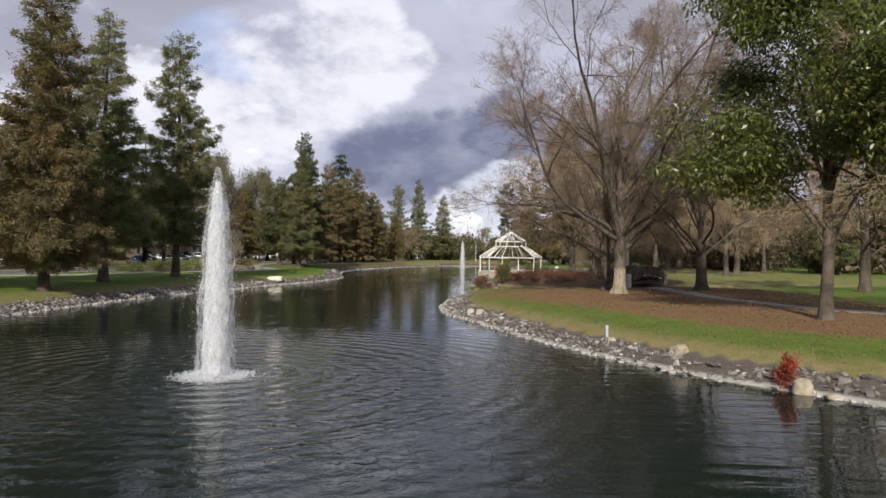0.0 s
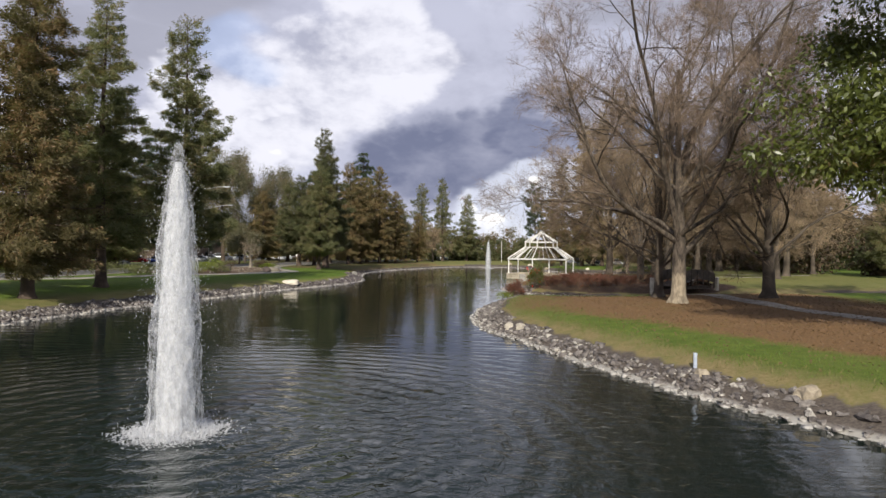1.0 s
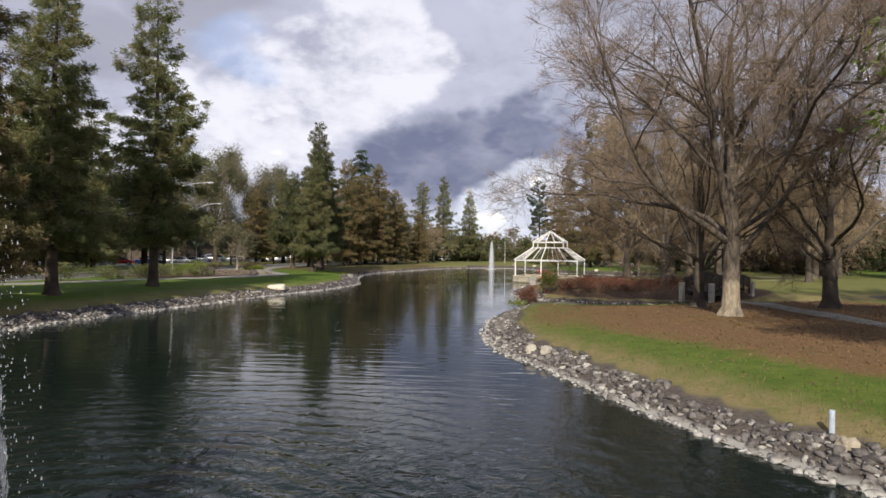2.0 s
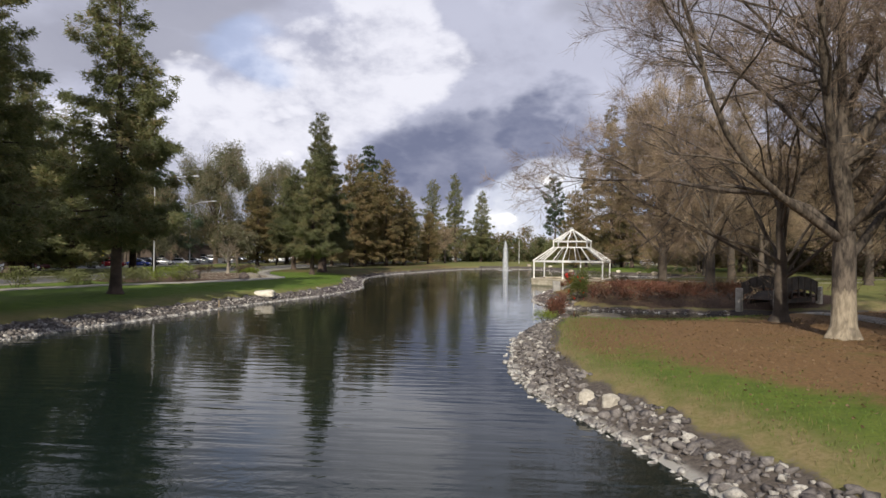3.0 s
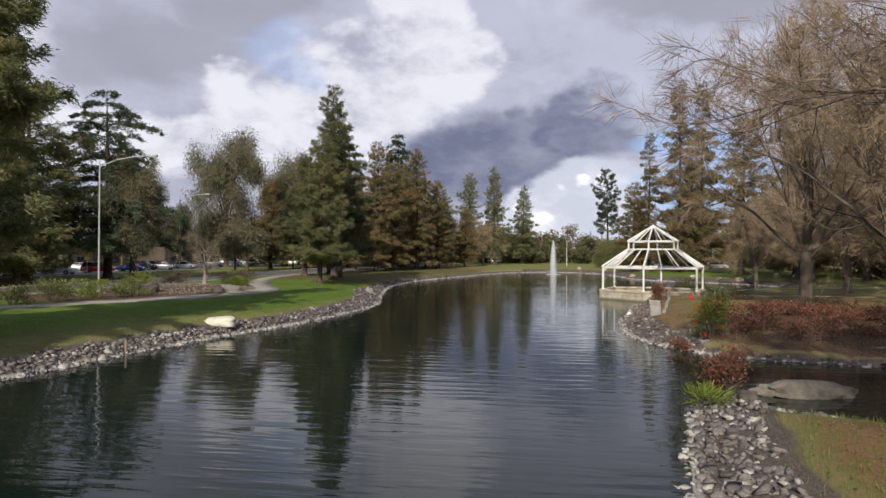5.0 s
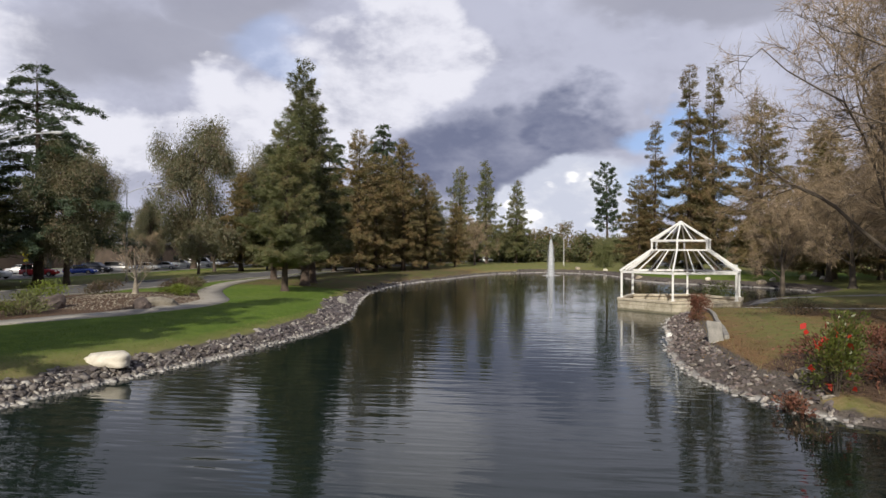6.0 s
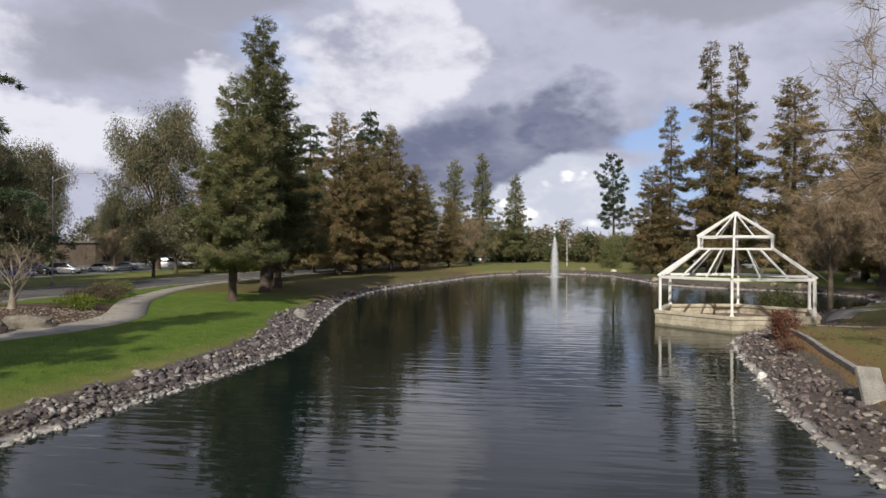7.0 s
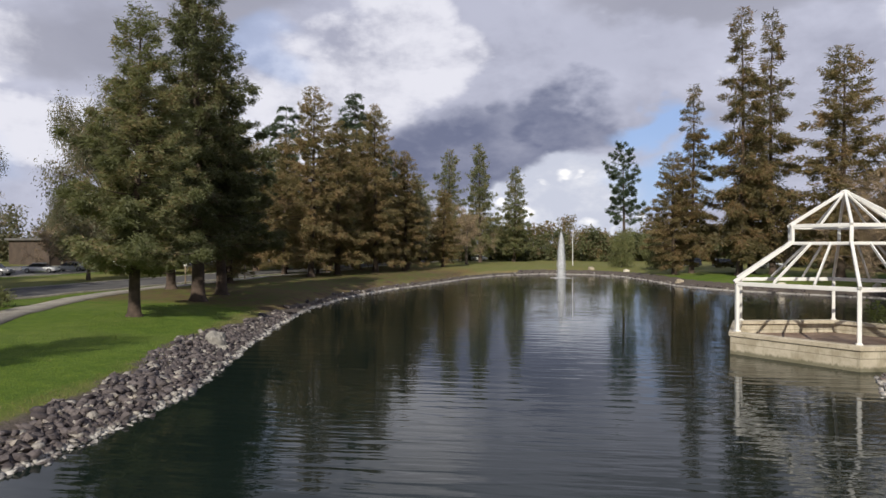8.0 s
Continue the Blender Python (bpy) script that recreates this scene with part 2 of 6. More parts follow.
def ground_material():
    """Lawn, leaf litter, bark beds and bare earth, told apart by where they lie; some tints carry painted shade."""
    m, n = material("park_ground")
    at = n.add("ShaderNodeNewGeometry").outputs["Position"]
    litter = n.add("ShaderNodeAttribute", {"attribute_name": "litter"}).outputs["Fac"]
    mulch_shade = n.add("ShaderNodeAttribute", {"attribute_name": "mulch_shade"}).outputs["Fac"]
    mud = n.add("ShaderNodeAttribute", {"attribute_name": "mud"}).outputs["Fac"]
    dry = n.add("ShaderNodeAttribute", {"attribute_name": "dry"}).outputs["Fac"]
    wide, mid, tiny, grain = n.noise(at, 0.16, 4.0), n.noise(at, 1.1, 5.0, 0.65), n.noise(at, 9.0, 5.0, 0.7), n.noise(at, 45.0, 3.0, 0.7)
    grass = n.mix(n.ramp(mid, 0.3, 0.7), (0.085, 0.140, 0.014), (0.155, 0.218, 0.027))
    grass = n.mix(n.ramp(tiny, 0.35, 0.75), grass, (0.055, 0.105, 0.014))
    grass = n.mix(n.math("MULTIPLY", n.ramp(wide, 0.42, 0.7), 0.45), grass, (0.165, 0.190, 0.05))
    straw = n.mix(n.ramp(tiny, 0.3, 0.7), (0.20, 0.165, 0.065), (0.30, 0.235, 0.12))
    grass = n.mix(n.math("MULTIPLY", dry, n.ramp(mid, 0.25, 0.6, 0.45, 1.0)), grass, straw)
    leaves = n.mix(n.ramp(tiny, 0.32, 0.68), (0.145, 0.082, 0.038), (0.260, 0.155, 0.072))
    leaves = n.mix(n.math("MULTIPLY", n.ramp(grain, 0.5, 0.7), 0.4), leaves, (0.27, 0.19, 0.11))
    f = n.math("ADD", litter, n.math("MULTIPLY", n.math("SUBTRACT", n.math("ADD", n.math("MULTIPLY", wide, 0.3), n.math("ADD", n.math("MULTIPLY", mid, 0.45), n.math("MULTIPLY", tiny, 0.25))), 0.5), 2.6))
    col = n.mix(n.math("MULTIPLY", n.ramp(f, 0.2, 0.95), n.ramp(litter, 0.0, 0.12)), grass, leaves)
    bark = n.mix(n.ramp(tiny, 0.35, 0.65), (0.060, 0.038, 0.026), (0.15, 0.098, 0.065))
    col = n.mix(n.ramp(n.math("ADD", mulch_shade, n.math("MULTIPLY", n.math("SUBTRACT", mid, 0.5), 0.5)), 0.4, 0.6), col, bark)
    earth = n.mix(n.ramp(tiny, 0.3, 0.7), (0.070, 0.058, 0.050), (0.165, 0.138, 0.115))
    col = n.mix(n.ramp(n.math("ADD", mud, n.math("MULTIPLY", n.math("SUBTRACT", tiny, 0.5), 0.8)), 0.35, 0.65), col, earth)
    level = n.add("ShaderNodeSeparateXYZ", i0=at).outputs[2]
    rim = n.math("MULTIPLY", n.math("MULTIPLY", n.ramp(level, 0.15, 0.06), n.add("ShaderNodeAttribute", {"attribute_name": "lime"}).outputs["Fac"]), n.ramp(mid, 0.30, 0.55, 0.3, 1.0))
    col = n.mix(n.math("MULTIPLY", rim, 0.85), col, (0.46, 0.44, 0.40))
    p = n.add("ShaderNodeBsdfPrincipled", Base_Color=col, Roughness=0.9)
    p.inputs["Specular IOR Level"].default_value = 0.2
    hgt = n.math("ADD", n.math("MULTIPLY", tiny, 0.6), n.math("MULTIPLY", grain, 0.4))
    n.put(p.inputs["Normal"], n.add("ShaderNodeBump", Strength=0.7, Distance=0.08, Height=hgt).outputs[0])
    finish(n, p.outputs[0])
    return m


def stone_material(name, a, b, pale, objects=False):
    """Broken rock; each piece has its own tone, and a pale lime crust where the water laps."""
    m, n = material(name)
    geo = n.add("ShaderNodeNewGeometry")
    at = geo.outputs["Position"]
    r = n.add("ShaderNodeObjectInfo").outputs["Random"] if objects else geo.outputs["Random Per Island"]
    r2 = n.add("ShaderNodeTexWhiteNoise", {"noise_dimensions": "1D"}, W=n.math("MULTIPLY", r, 577.0)).outputs[0]
    col = n.mix(r, a, b)
    col = n.mix(n.math("MULTIPLY", n.ramp(r2, 0.82, 0.9), 0.8), col, pale)
    small = n.noise(at, 14.0, 5.0, 0.7)
    col = n.mix(n.ramp(small, 0.3, 0.75), n.mix(1.0, col, (0.62, 0.62, 0.62), "MULTIPLY"), n.mix(1.0, col, (1.3, 1.3, 1.28), "MULTIPLY"))
    z = n.add("ShaderNodeSeparateXYZ", i0=at).outputs[2]
    crust = n.math("MULTIPLY", n.ramp(z, 0.14, 0.05), n.ramp(n.noise(at, 3.0, 4.0), 0.35, 0.6))
    col = n.mix(n.math("MULTIPLY", crust, 0.85), col, (0.54, 0.52, 0.48))
    p = n.add("ShaderNodeBsdfPrincipled", Base_Color=col, Roughness=0.85)
    n.put(p.inputs["Normal"], n.add("ShaderNodeBump", Strength=0.6, Distance=0.03, Height=small).outputs[0])
    finish(n, p.outputs[0])
    return m


def spray_material(name, clearness, broken=0.0):
    """White water: bright drops and air, with gaps where it breaks up."""
    m, n = material(name)
    geo = n.add("ShaderNodeNewGeometry")
    col = n.mix(geo.outputs["Random Per Island"], (0.80, 0.82, 0.84), (0.93, 0.93, 0.94))
    p = n.add("ShaderNodeBsdfPrincipled", Base_Color=col, Roughness=0.5, IOR=1.33)
    tr = n.add("ShaderNodeBsdfTranslucent", Color=col)
    clear = n.add("ShaderNodeBsdfTransparent")
    body = n.add("ShaderNodeMixShader", i0=0.5, i1=p.outputs[0], i2=tr.outputs[0])
    gap = clearness
    if broken:
        at = n.add("ShaderNodeMapping", Vector=n.add("ShaderNodeTexCoord").outputs["Object"], Scale=(1.0, 1.0, 0.35)).outputs[0]
        f = n.math("ADD", n.math("MULTIPLY", n.noise(at, 9.0, 6.0, 0.7), 0.6), n.math("MULTIPLY", n.noise(at, 34.0, 3.0, 0.7), 0.4))
        gap = n.ramp(f, 0.62 - broken * 0.2, 0.38 - broken * 0.2, clearness, 1.0)
    finish(n, n.add("ShaderNodeMixShader", i0=gap, i1=body.outputs[0], i2=clear.outputs[0]).outputs[0])
    return m


def peeled_bark():
    """Dark furrowed bark that has come off the pale wood round the foot."""
    m, n = material("peeled_bark")
    at = n.add("ShaderNodeTexCoord").outputs["Object"]
    z = n.add("ShaderNodeSeparateXYZ", i0=at).outputs[2]
    tall = n.add("ShaderNodeMapping", Vector=at, Scale=(1.0, 1.0, 0.25)).outputs[0]
    furrow, grain = n.noise(tall, 7.0, 5.0, 0.65), n.noise(at, 22.0, 4.0, 0.65)
    bark = n.mix(n.ramp(furrow, 0.35, 0.65), (0.040, 0.031, 0.024), (0.150, 0.120, 0.090))
    wood = n.mix(n.ramp(furrow, 0.35, 0.65), (0.21, 0.172, 0.120), (0.37, 0.31, 0.225))
    off = n.ramp(n.math("ADD", z, n.math("MULTIPLY", n.math("SUBTRACT", furrow, 0.5), 1.6)), 1.95, 1.7)
    p = n.add("ShaderNodeBsdfPrincipled", Base_Color=n.mix(off, bark, wood), Roughness=0.88)
    n.put(p.inputs["Normal"], n.add("ShaderNodeBump", Strength=0.9, Distance=0.06, Height=n.math("ADD", furrow, n.math("MULTIPLY", grain, 0.3))).outputs[0])
    finish(n, p.outputs[0])
    return m


def wet_wall():
    """Cast concrete with a board joint, lime streaks and a dark green tide mark at the water."""
    m, n = material("tide_marked_concrete")
    at = n.add("ShaderNodeNewGeometry").outputs["Position"]
    z = n.add("ShaderNodeSeparateXYZ", i0=at).outputs[2]
    blotch = n.noise(at, 1.4, 5.0, 0.6)
    drip = n.noise(n.add("ShaderNodeMapping", Vector=at, Scale=(3.0, 3.0, 0.35)).outputs[0], 2.0, 4.0, 0.6)
    col = n.mix(n.ramp(blotch, 0.35, 0.65), (0.36, 0.315, 0.225), (0.54, 0.485, 0.375))
    col = n.mix(n.ramp(drip, 0.5, 0.72, 0.0, 0.6), col, (0.24, 0.21, 0.14))
    joint = n.math("MULTIPLY", n.ramp(z, 0.50, 0.515), n.ramp(z, 0.545, 0.53))
    col = n.mix(n.math("MULTIPLY", joint, 0.7), col, (0.16, 0.135, 0.095))
    col = n.mix(n.ramp(n.math("ADD", z, n.math("MULTIPLY", n.math("SUBTRACT", drip, 0.5), 0.35)), 0.24, 0.10, 0.0, 0.8), col, (0.115, 0.11, 0.065))
    p = n.add("ShaderNodeBsdfPrincipled", Base_Color=col, Roughness=0.85)
    n.put(p.inputs["Normal"], n.add("ShaderNodeBump", Strength=0.4, Distance=0.01, Height=n.math("SUBTRACT", n.noise(at, 20.0, 4.0), joint)).outputs[0])
    finish(n, p.outputs[0])
    return m


M_WATER, M_GROUND, M_SPRAY, M_MIST, M_MIST2 = water_material(), ground_material(), spray_material("white_water", 0.35), spray_material("water_veil", 0.36, -0.08), spray_material("white_column", 0.06, 0.55)
M_STONE = stone_material("riprap_stone", (0.055, 0.044, 0.046), (0.165, 0.140, 0.138), (0.40, 0.37, 0.33))
M_STONE_OB = stone_material("riprap_stone_single", (0.058, 0.046, 0.047), (0.165, 0.139, 0.132), (0.38, 0.34, 0.29), True)
M_STONE_PALE = stone_material("mixed_stone", (0.085, 0.073, 0.070), (0.235, 0.210, 0.192), (0.50, 0.47, 0.42))
M_STONE_PALE_OB = stone_material("mixed_stone_single", (0.090, 0.078, 0.074), (0.25, 0.225, 0.205), (0.50, 0.47, 0.42), True)
M_COBBLE = stone_material("tan_cobbles", (0.15, 0.122, 0.092), (0.29, 0.245, 0.185), (0.42, 0.37, 0.30))
M_BOULDER = surface("tan_boulder", (0.24, 0.20, 0.145), (0.43, 0.37, 0.275), 2.5, 0.85, 0.6, 18.0, depth=0.05)
M_PALEROCK = surface("pale_boulder", (0.54, 0.49, 0.39), (0.72, 0.67, 0.56), 2.5, 0.8, 0.4, 18.0, depth=0.03)
M_CREAMROCK = surface("cream_boulder", (0.34, 0.305, 0.245), (0.54, 0.495, 0.415), 2.5, 0.85, 0.6, 16.0, depth=0.04)
M_GREYROCK = surface("grey_boulder", (0.20, 0.19, 0.17), (0.36, 0.34, 0.30), 2.0, 0.85, 0.6, 16.0, depth=0.05)
M_MOUND = surface("earthy_rock", (0.12, 0.106, 0.082), (0.23, 0.205, 0.160), 3.0, 0.9, 0.7, 14.0, depth=0.05)
M_STONE_PINK = stone_material("pinkish_stone", (0.090, 0.066, 0.060), (0.235, 0.190, 0.172), (0.44, 0.40, 0.36))
M_DARKROCK = surface("dark_boulder", (0.055, 0.042, 0.036), (0.13, 0.10, 0.085), 2.5, 0.85, 0.6, 16.0, depth=0.05)
M_BARK_RED = surface("redwood_bark", (0.045, 0.032, 0.024), (0.115, 0.082, 0.060), 1.2, 0.9, 0.9, 12.0, depth=0.05)
M_BARK_GREY = surface("grey_bark", (0.045, 0.035, 0.027), (0.135, 0.108, 0.080), 1.0, 0.9, 0.9, 14.0, depth=0.05)
M_BARK_BIG = peeled_bark()
M_BARK_PALE = surface("pale_bark", (0.17, 0.145, 0.11), (0.33, 0.285, 0.22), 1.5, 0.85, 0.7, 14.0, depth=0.03)
M_TWIG = surface("grey_brown_twigs", (0.140, 0.098, 0.070), (0.275, 0.205, 0.150), 0.6, 0.85, 0.0, 6.0, island=0.25)
M_TWIG_TAN = surface("tan_twigs", (0.200, 0.147, 0.092), (0.395, 0.295, 0.185), 0.6, 0.85, 0.0, 6.0, island=0.25)
M_NEEDLE = leafy("redwood_needles", (0.072, 0.085, 0.041), (0.275, 0.282, 0.132), (0.295, 0.22, 0.115), 0.28, 0.6, 0.4)
# needles darkened to carry shade on three redwoods; far belts share the colour
M_NEEDLE_DARK_SHADE = leafy("dark_shade_needles", (0.040, 0.050, 0.024), (0.170, 0.175, 0.075), (0.140, 0.098, 0.055), 0.26, 0.6, 0.25)
M_NEEDLE_OLIVE = leafy("olive_needles", (0.060, 0.052, 0.023), (0.205, 0.165, 0.068), (0.225, 0.135, 0.065), 0.36, 0.6, 0.25)
M_NEEDLE_RUST = leafy("rusty_needles", (0.098, 0.078, 0.037), (0.305, 0.240, 0.112), (0.285, 0.180, 0.092), 0.40, 0.65, 0.38)
M_NEEDLE_BLUE = leafy("cedar_needles", (0.022, 0.042, 0.026), (0.085, 0.120, 0.066), None, 0.1, 0.6, 0.2)
M_LEAF = leafy("broad_leaves", (0.028, 0.042, 0.011), (0.165, 0.190, 0.042), (0.16, 0.12, 0.05), 0.14, 0.36, 0.3)
M_EUC = leafy("gum_leaves", (0.055, 0.057, 0.034), (0.215, 0.203, 0.115), (0.205, 0.145, 0.092), 0.32, 0.5, 0.3)
M_SHRUB = leafy("shrub_leaves", (0.065, 0.078, 0.026), (0.205, 0.212, 0.078), (0.18, 0.13, 0.06), 0.15, 0.6, 0.2, 1.5)
M_SHRUB_LIME = leafy("lime_leaves", (0.10, 0.14, 0.02), (0.26, 0.31, 0.05), None, 0.1, 0.5, 0.3, 1.5)
M_SHRUB_BROWN = leafy("brown_leaves", (0.040, 0.028, 0.018), (0.13, 0.085, 0.050), (0.05, 0.07, 0.02), 0.2, 0.7, 0.15, 1.5)
M_RUSSET = leafy("russet_leaves", (0.085, 0.030, 0.020), (0.24, 0.095, 0.060), (0.10, 0.075, 0.035), 0.2, 0.7, 0.15, 1.5)
M_RED = leafy("red_leaves", (0.20, 0.025, 0.015), (0.42, 0.085, 0.045), (0.30, 0.12, 0.06), 0.2, 0.5, 0.3, 1.5)
M_BERRY = leafy("red_berries", (0.42, 0.012, 0.010), (0.62, 0.04, 0.03), None, 0.1, 0.4, 0.2, 1.5)
M_FALLEN = leafy("fallen_leaves", (0.11, 0.066, 0.036), (0.215, 0.135, 0.070), (0.26, 0.175, 0.095), 0.08, 0.8, 0.1, 1.5)
M_BLADE = leafy("grass_blades", (0.065, 0.125, 0.014), (0.155, 0.245, 0.035), (0.24, 0.20, 0.08), 0.12, 0.6, 0.3, 1.0)
M_BLADE_DRY = leafy("dry_grass_blades", (0.17, 0.13, 0.055), (0.30, 0.24, 0.11), (0.10, 0.13, 0.03), 0.25, 0.7, 0.3, 1.0)
M_ASPHALT = surface("asphalt", (0.060, 0.058, 0.056), (0.125, 0.120, 0.112), 0.5, 0.9, 0.3, 60.0, depth=0.01)
M_LOT = surface("parking_asphalt", (0.16, 0.155, 0.145), (0.25, 0.24, 0.225), 0.5, 0.9, 0.3, 60.0, depth=0.01)
M_CONCRETE = surface("concrete", (0.25, 0.228, 0.19), (0.38, 0.35, 0.30), 0.7, 0.85, 0.25, 30.0, depth=0.01, spots=(0.16, 0.135, 0.105))
M_WALL = surface("gazebo_concrete", (0.40, 0.345, 0.25), (0.56, 0.50, 0.385), 1.3, 0.85, 0.35, 20.0, depth=0.01, spots=(0.27, 0.225, 0.155))
M_WALL_WET = wet_wall()
M_FLOOR = surface("stained_floor", (0.15, 0.095, 0.065), (0.27, 0.20, 0.145), 1.2, 0.9, 0.3, 16.0, depth=0.01)
M_WHITE = surface("white_paint", (0.74, 0.73, 0.69), (0.84, 0.83, 0.79), 1.4, 0.45, 0.1, 25.0, depth=0.004)
M_WOOD_DARK = surface("dark_wood", (0.030, 0.022, 0.016), (0.085, 0.062, 0.044), 2.0, 0.8, 0.4, 25.0, depth=0.01)
M_WOOD = surface("weathered_wood", (0.20, 0.15, 0.095), (0.34, 0.27, 0.18), 2.0, 0.8, 0.4, 25.0, depth=0.01)
M_METAL = surface("galvanised_steel", (0.42, 0.43, 0.43), (0.56, 0.57, 0.57), 2.0, 0.5, 0.05, 30.0, metal=0.6)
M_METAL_DARK = surface("dark_steel", (0.035, 0.035, 0.035), (0.07, 0.07, 0.068), 2.0, 0.55, 0.05, 30.0, metal=0.3)
M_PIPE = surface("blue_grey_plastic", (0.38, 0.43, 0.52), (0.52, 0.57, 0.64), 4.0, 0.5, 0.05, 30.0)
M_YELLOW = surface("yellow_sign_paint", (0.75, 0.62, 0.02), (0.85, 0.72, 0.04), 3.0, 0.45, 0.05, 30.0)
M_TYRE = surface("tyre_rubber", (0.018, 0.018, 0.018), (0.035, 0.034, 0.033), 4.0, 0.85, 0.2, 40.0)
M_RIM = surface("alloy", (0.45, 0.45, 0.46), (0.60, 0.60, 0.61), 4.0, 0.3, 0.05, 40.0, metal=0.9)
M_LAMP_RED = surface("tail_lamp", (0.30, 0.01, 0.01), (0.40, 0.02, 0.015), 8.0, 0.2, 0.0)
M_LAMP_CLEAR = surface("head_lamp", (0.70, 0.71, 0.72), (0.82, 0.82, 0.83), 8.0, 0.15, 0.0)
M_GLASS = surface("dark_glass", (0.010, 0.012, 0.014), (0.022, 0.024, 0.027), 3.0, 0.08, 0.0, spec=0.8)
M_STUCCO = surface("brown_stucco", (0.065, 0.047, 0.036), (0.105, 0.078, 0.060), 0.7, 0.9, 0.3, 20.0, depth=0.01)
M_STUCCO_TAN = surface("tan_stucco", (0.36, 0.27, 0.18), (0.46, 0.36, 0.25), 0.7, 0.9, 0.3, 20.0, depth=0.01)
M_ROOF = surface("grey_roof", (0.09, 0.085, 0.08), (0.15, 0.145, 0.135), 1.5, 0.9, 0.4, 14.0, depth=0.02)
CAR_PAINT = {}
for cname, c in {"red": (0.30, 0.012, 0.015), "blue": (0.022, 0.055, 0.28), "white": (0.72, 0.72, 0.71), "silver": (0.40, 0.41, 0.42), "black": (0.014, 0.014, 0.016), "maroon": (0.13, 0.018, 0.022), "grey": (0.16, 0.165, 0.175)}.items():
    CAR_PAINT[cname] = surface(cname + "_car_paint", c, tuple(min(1, v * 1.12 + 0.002) for v in c), 3.0, 0.25, 0.0, 60.0, spec=0.7)

# ---- shapes ----
RNG = np.random.default_rng(7)


def np_mesh(name, verts, faces, smooth=False):
    """A mesh from arrays: verts (n, 3), faces a list of (m, k) index arrays."""
    me = bpy.data.meshes.new(name)
    verts = np.asarray(verts, dtype=np.float32)
    faces = [np.asarray(f, dtype=np.int32) for f in faces if len(f)]
    loops = np.concatenate([f.ravel() for f in faces])
    sizes = np.concatenate([np.full(len(f), f.shape[1], dtype=np.int32) for f in faces])
    me.vertices.add(len(verts)), me.loops.add(len(loops)), me.polygons.add(len(sizes))
    me.vertices.foreach_set("co", verts.ravel())
    me.loops.foreach_set("vertex_index", loops)
    me.polygons.foreach_set("loop_start", np.concatenate([[0], np.cumsum(sizes)[:-1]]).astype(np.int32))
    if smooth:
        me.polygons.foreach_set("use_smooth", np.ones(len(sizes), dtype=bool))
    me.update(calc_edges=True)
    return me


def mesh_part(name, me, mat, parent=None, label=""):
    if mat and not me.materials:
        me.materials.append(mat)
    ob = new(name, me)
    ob.parent = parent
    return tagged(ob, label)


def part(name, bm, mat, parent=None, label="", smooth=False):
    """Links a bmesh as one mesh object under a thing."""
    me = bpy.data.meshes.new(name)
    bm.to_mesh(me)
    bm.free()
    if smooth:
        for p in me.polygons:
            p.use_smooth = True
    return mesh_part(name, me, mat, parent, label)


def thing(name, x, y, z, turn=0.0, label="", category="", group="", kind="", size=1.0):
    ob = new(name)
    ob.matrix_basis = pose(x, y, z, 0, 0, turn) @ Matrix.Scale(size, 4)
    ob.empty_display_size = 0.3
    return tagged(ob, label, category, group, kind)


def box(bm, x0, x1, y0, y1, z0, z1, bevel=0.0, m=None):
    vs = [bm.verts.new(p) for p in ((x0, y0, z0), (x1, y0, z0), (x1, y1, z0), (x0, y1, z0), (x0, y0, z1), (x1, y0, z1), (x1, y1, z1), (x0, y1, z1))]
    fs = [bm.faces.new([vs[i] for i in f]) for f in ((0, 3, 2, 1), (4, 5, 6, 7), (0, 1, 5, 4), (1, 2, 6, 5), (2, 3, 7, 6), (3, 0, 4, 7))]
    if bevel:
        es = {e for f in fs for e in f.edges}
        out = bmesh.ops.bevel(bm, geom=list(es), offset=bevel, segments=1, affect="EDGES")
        vs = list({v for f in out["faces"] for v in f.verts} | {v for v in vs if v.is_valid})
    if m is not None:
        bmesh.ops.transform(bm, matrix=m, verts=[v for v in vs if v.is_valid])
    return bm


def bar(bm, p, q, wide, high, bevel=0.012):
    """A squared timber from p to q."""
    p, q = Vector(p), Vector(q)
    d = q - p
    rot = d.to_track_quat("X", "Z").to_matrix().to_4x4()
    return box(bm, 0, d.length, -wide / 2, wide / 2, -high / 2, high / 2, bevel, Matrix.Translation(p) @ rot)


def rod(bm, p, q, r0, r1=None, n=10):
    """A round tapered rod from p to q."""
    p, q = Vector(p), Vector(q)
    d = q - p
    m = Matrix.Translation((p + q) / 2) @ d.to_track_quat("Z", "Y").to_matrix().to_4x4()
    bmesh.ops.create_cone(bm, cap_ends=True, segments=n, radius1=r0, radius2=r0 if r1 is None else r1, depth=d.length, matrix=m)
    return bm


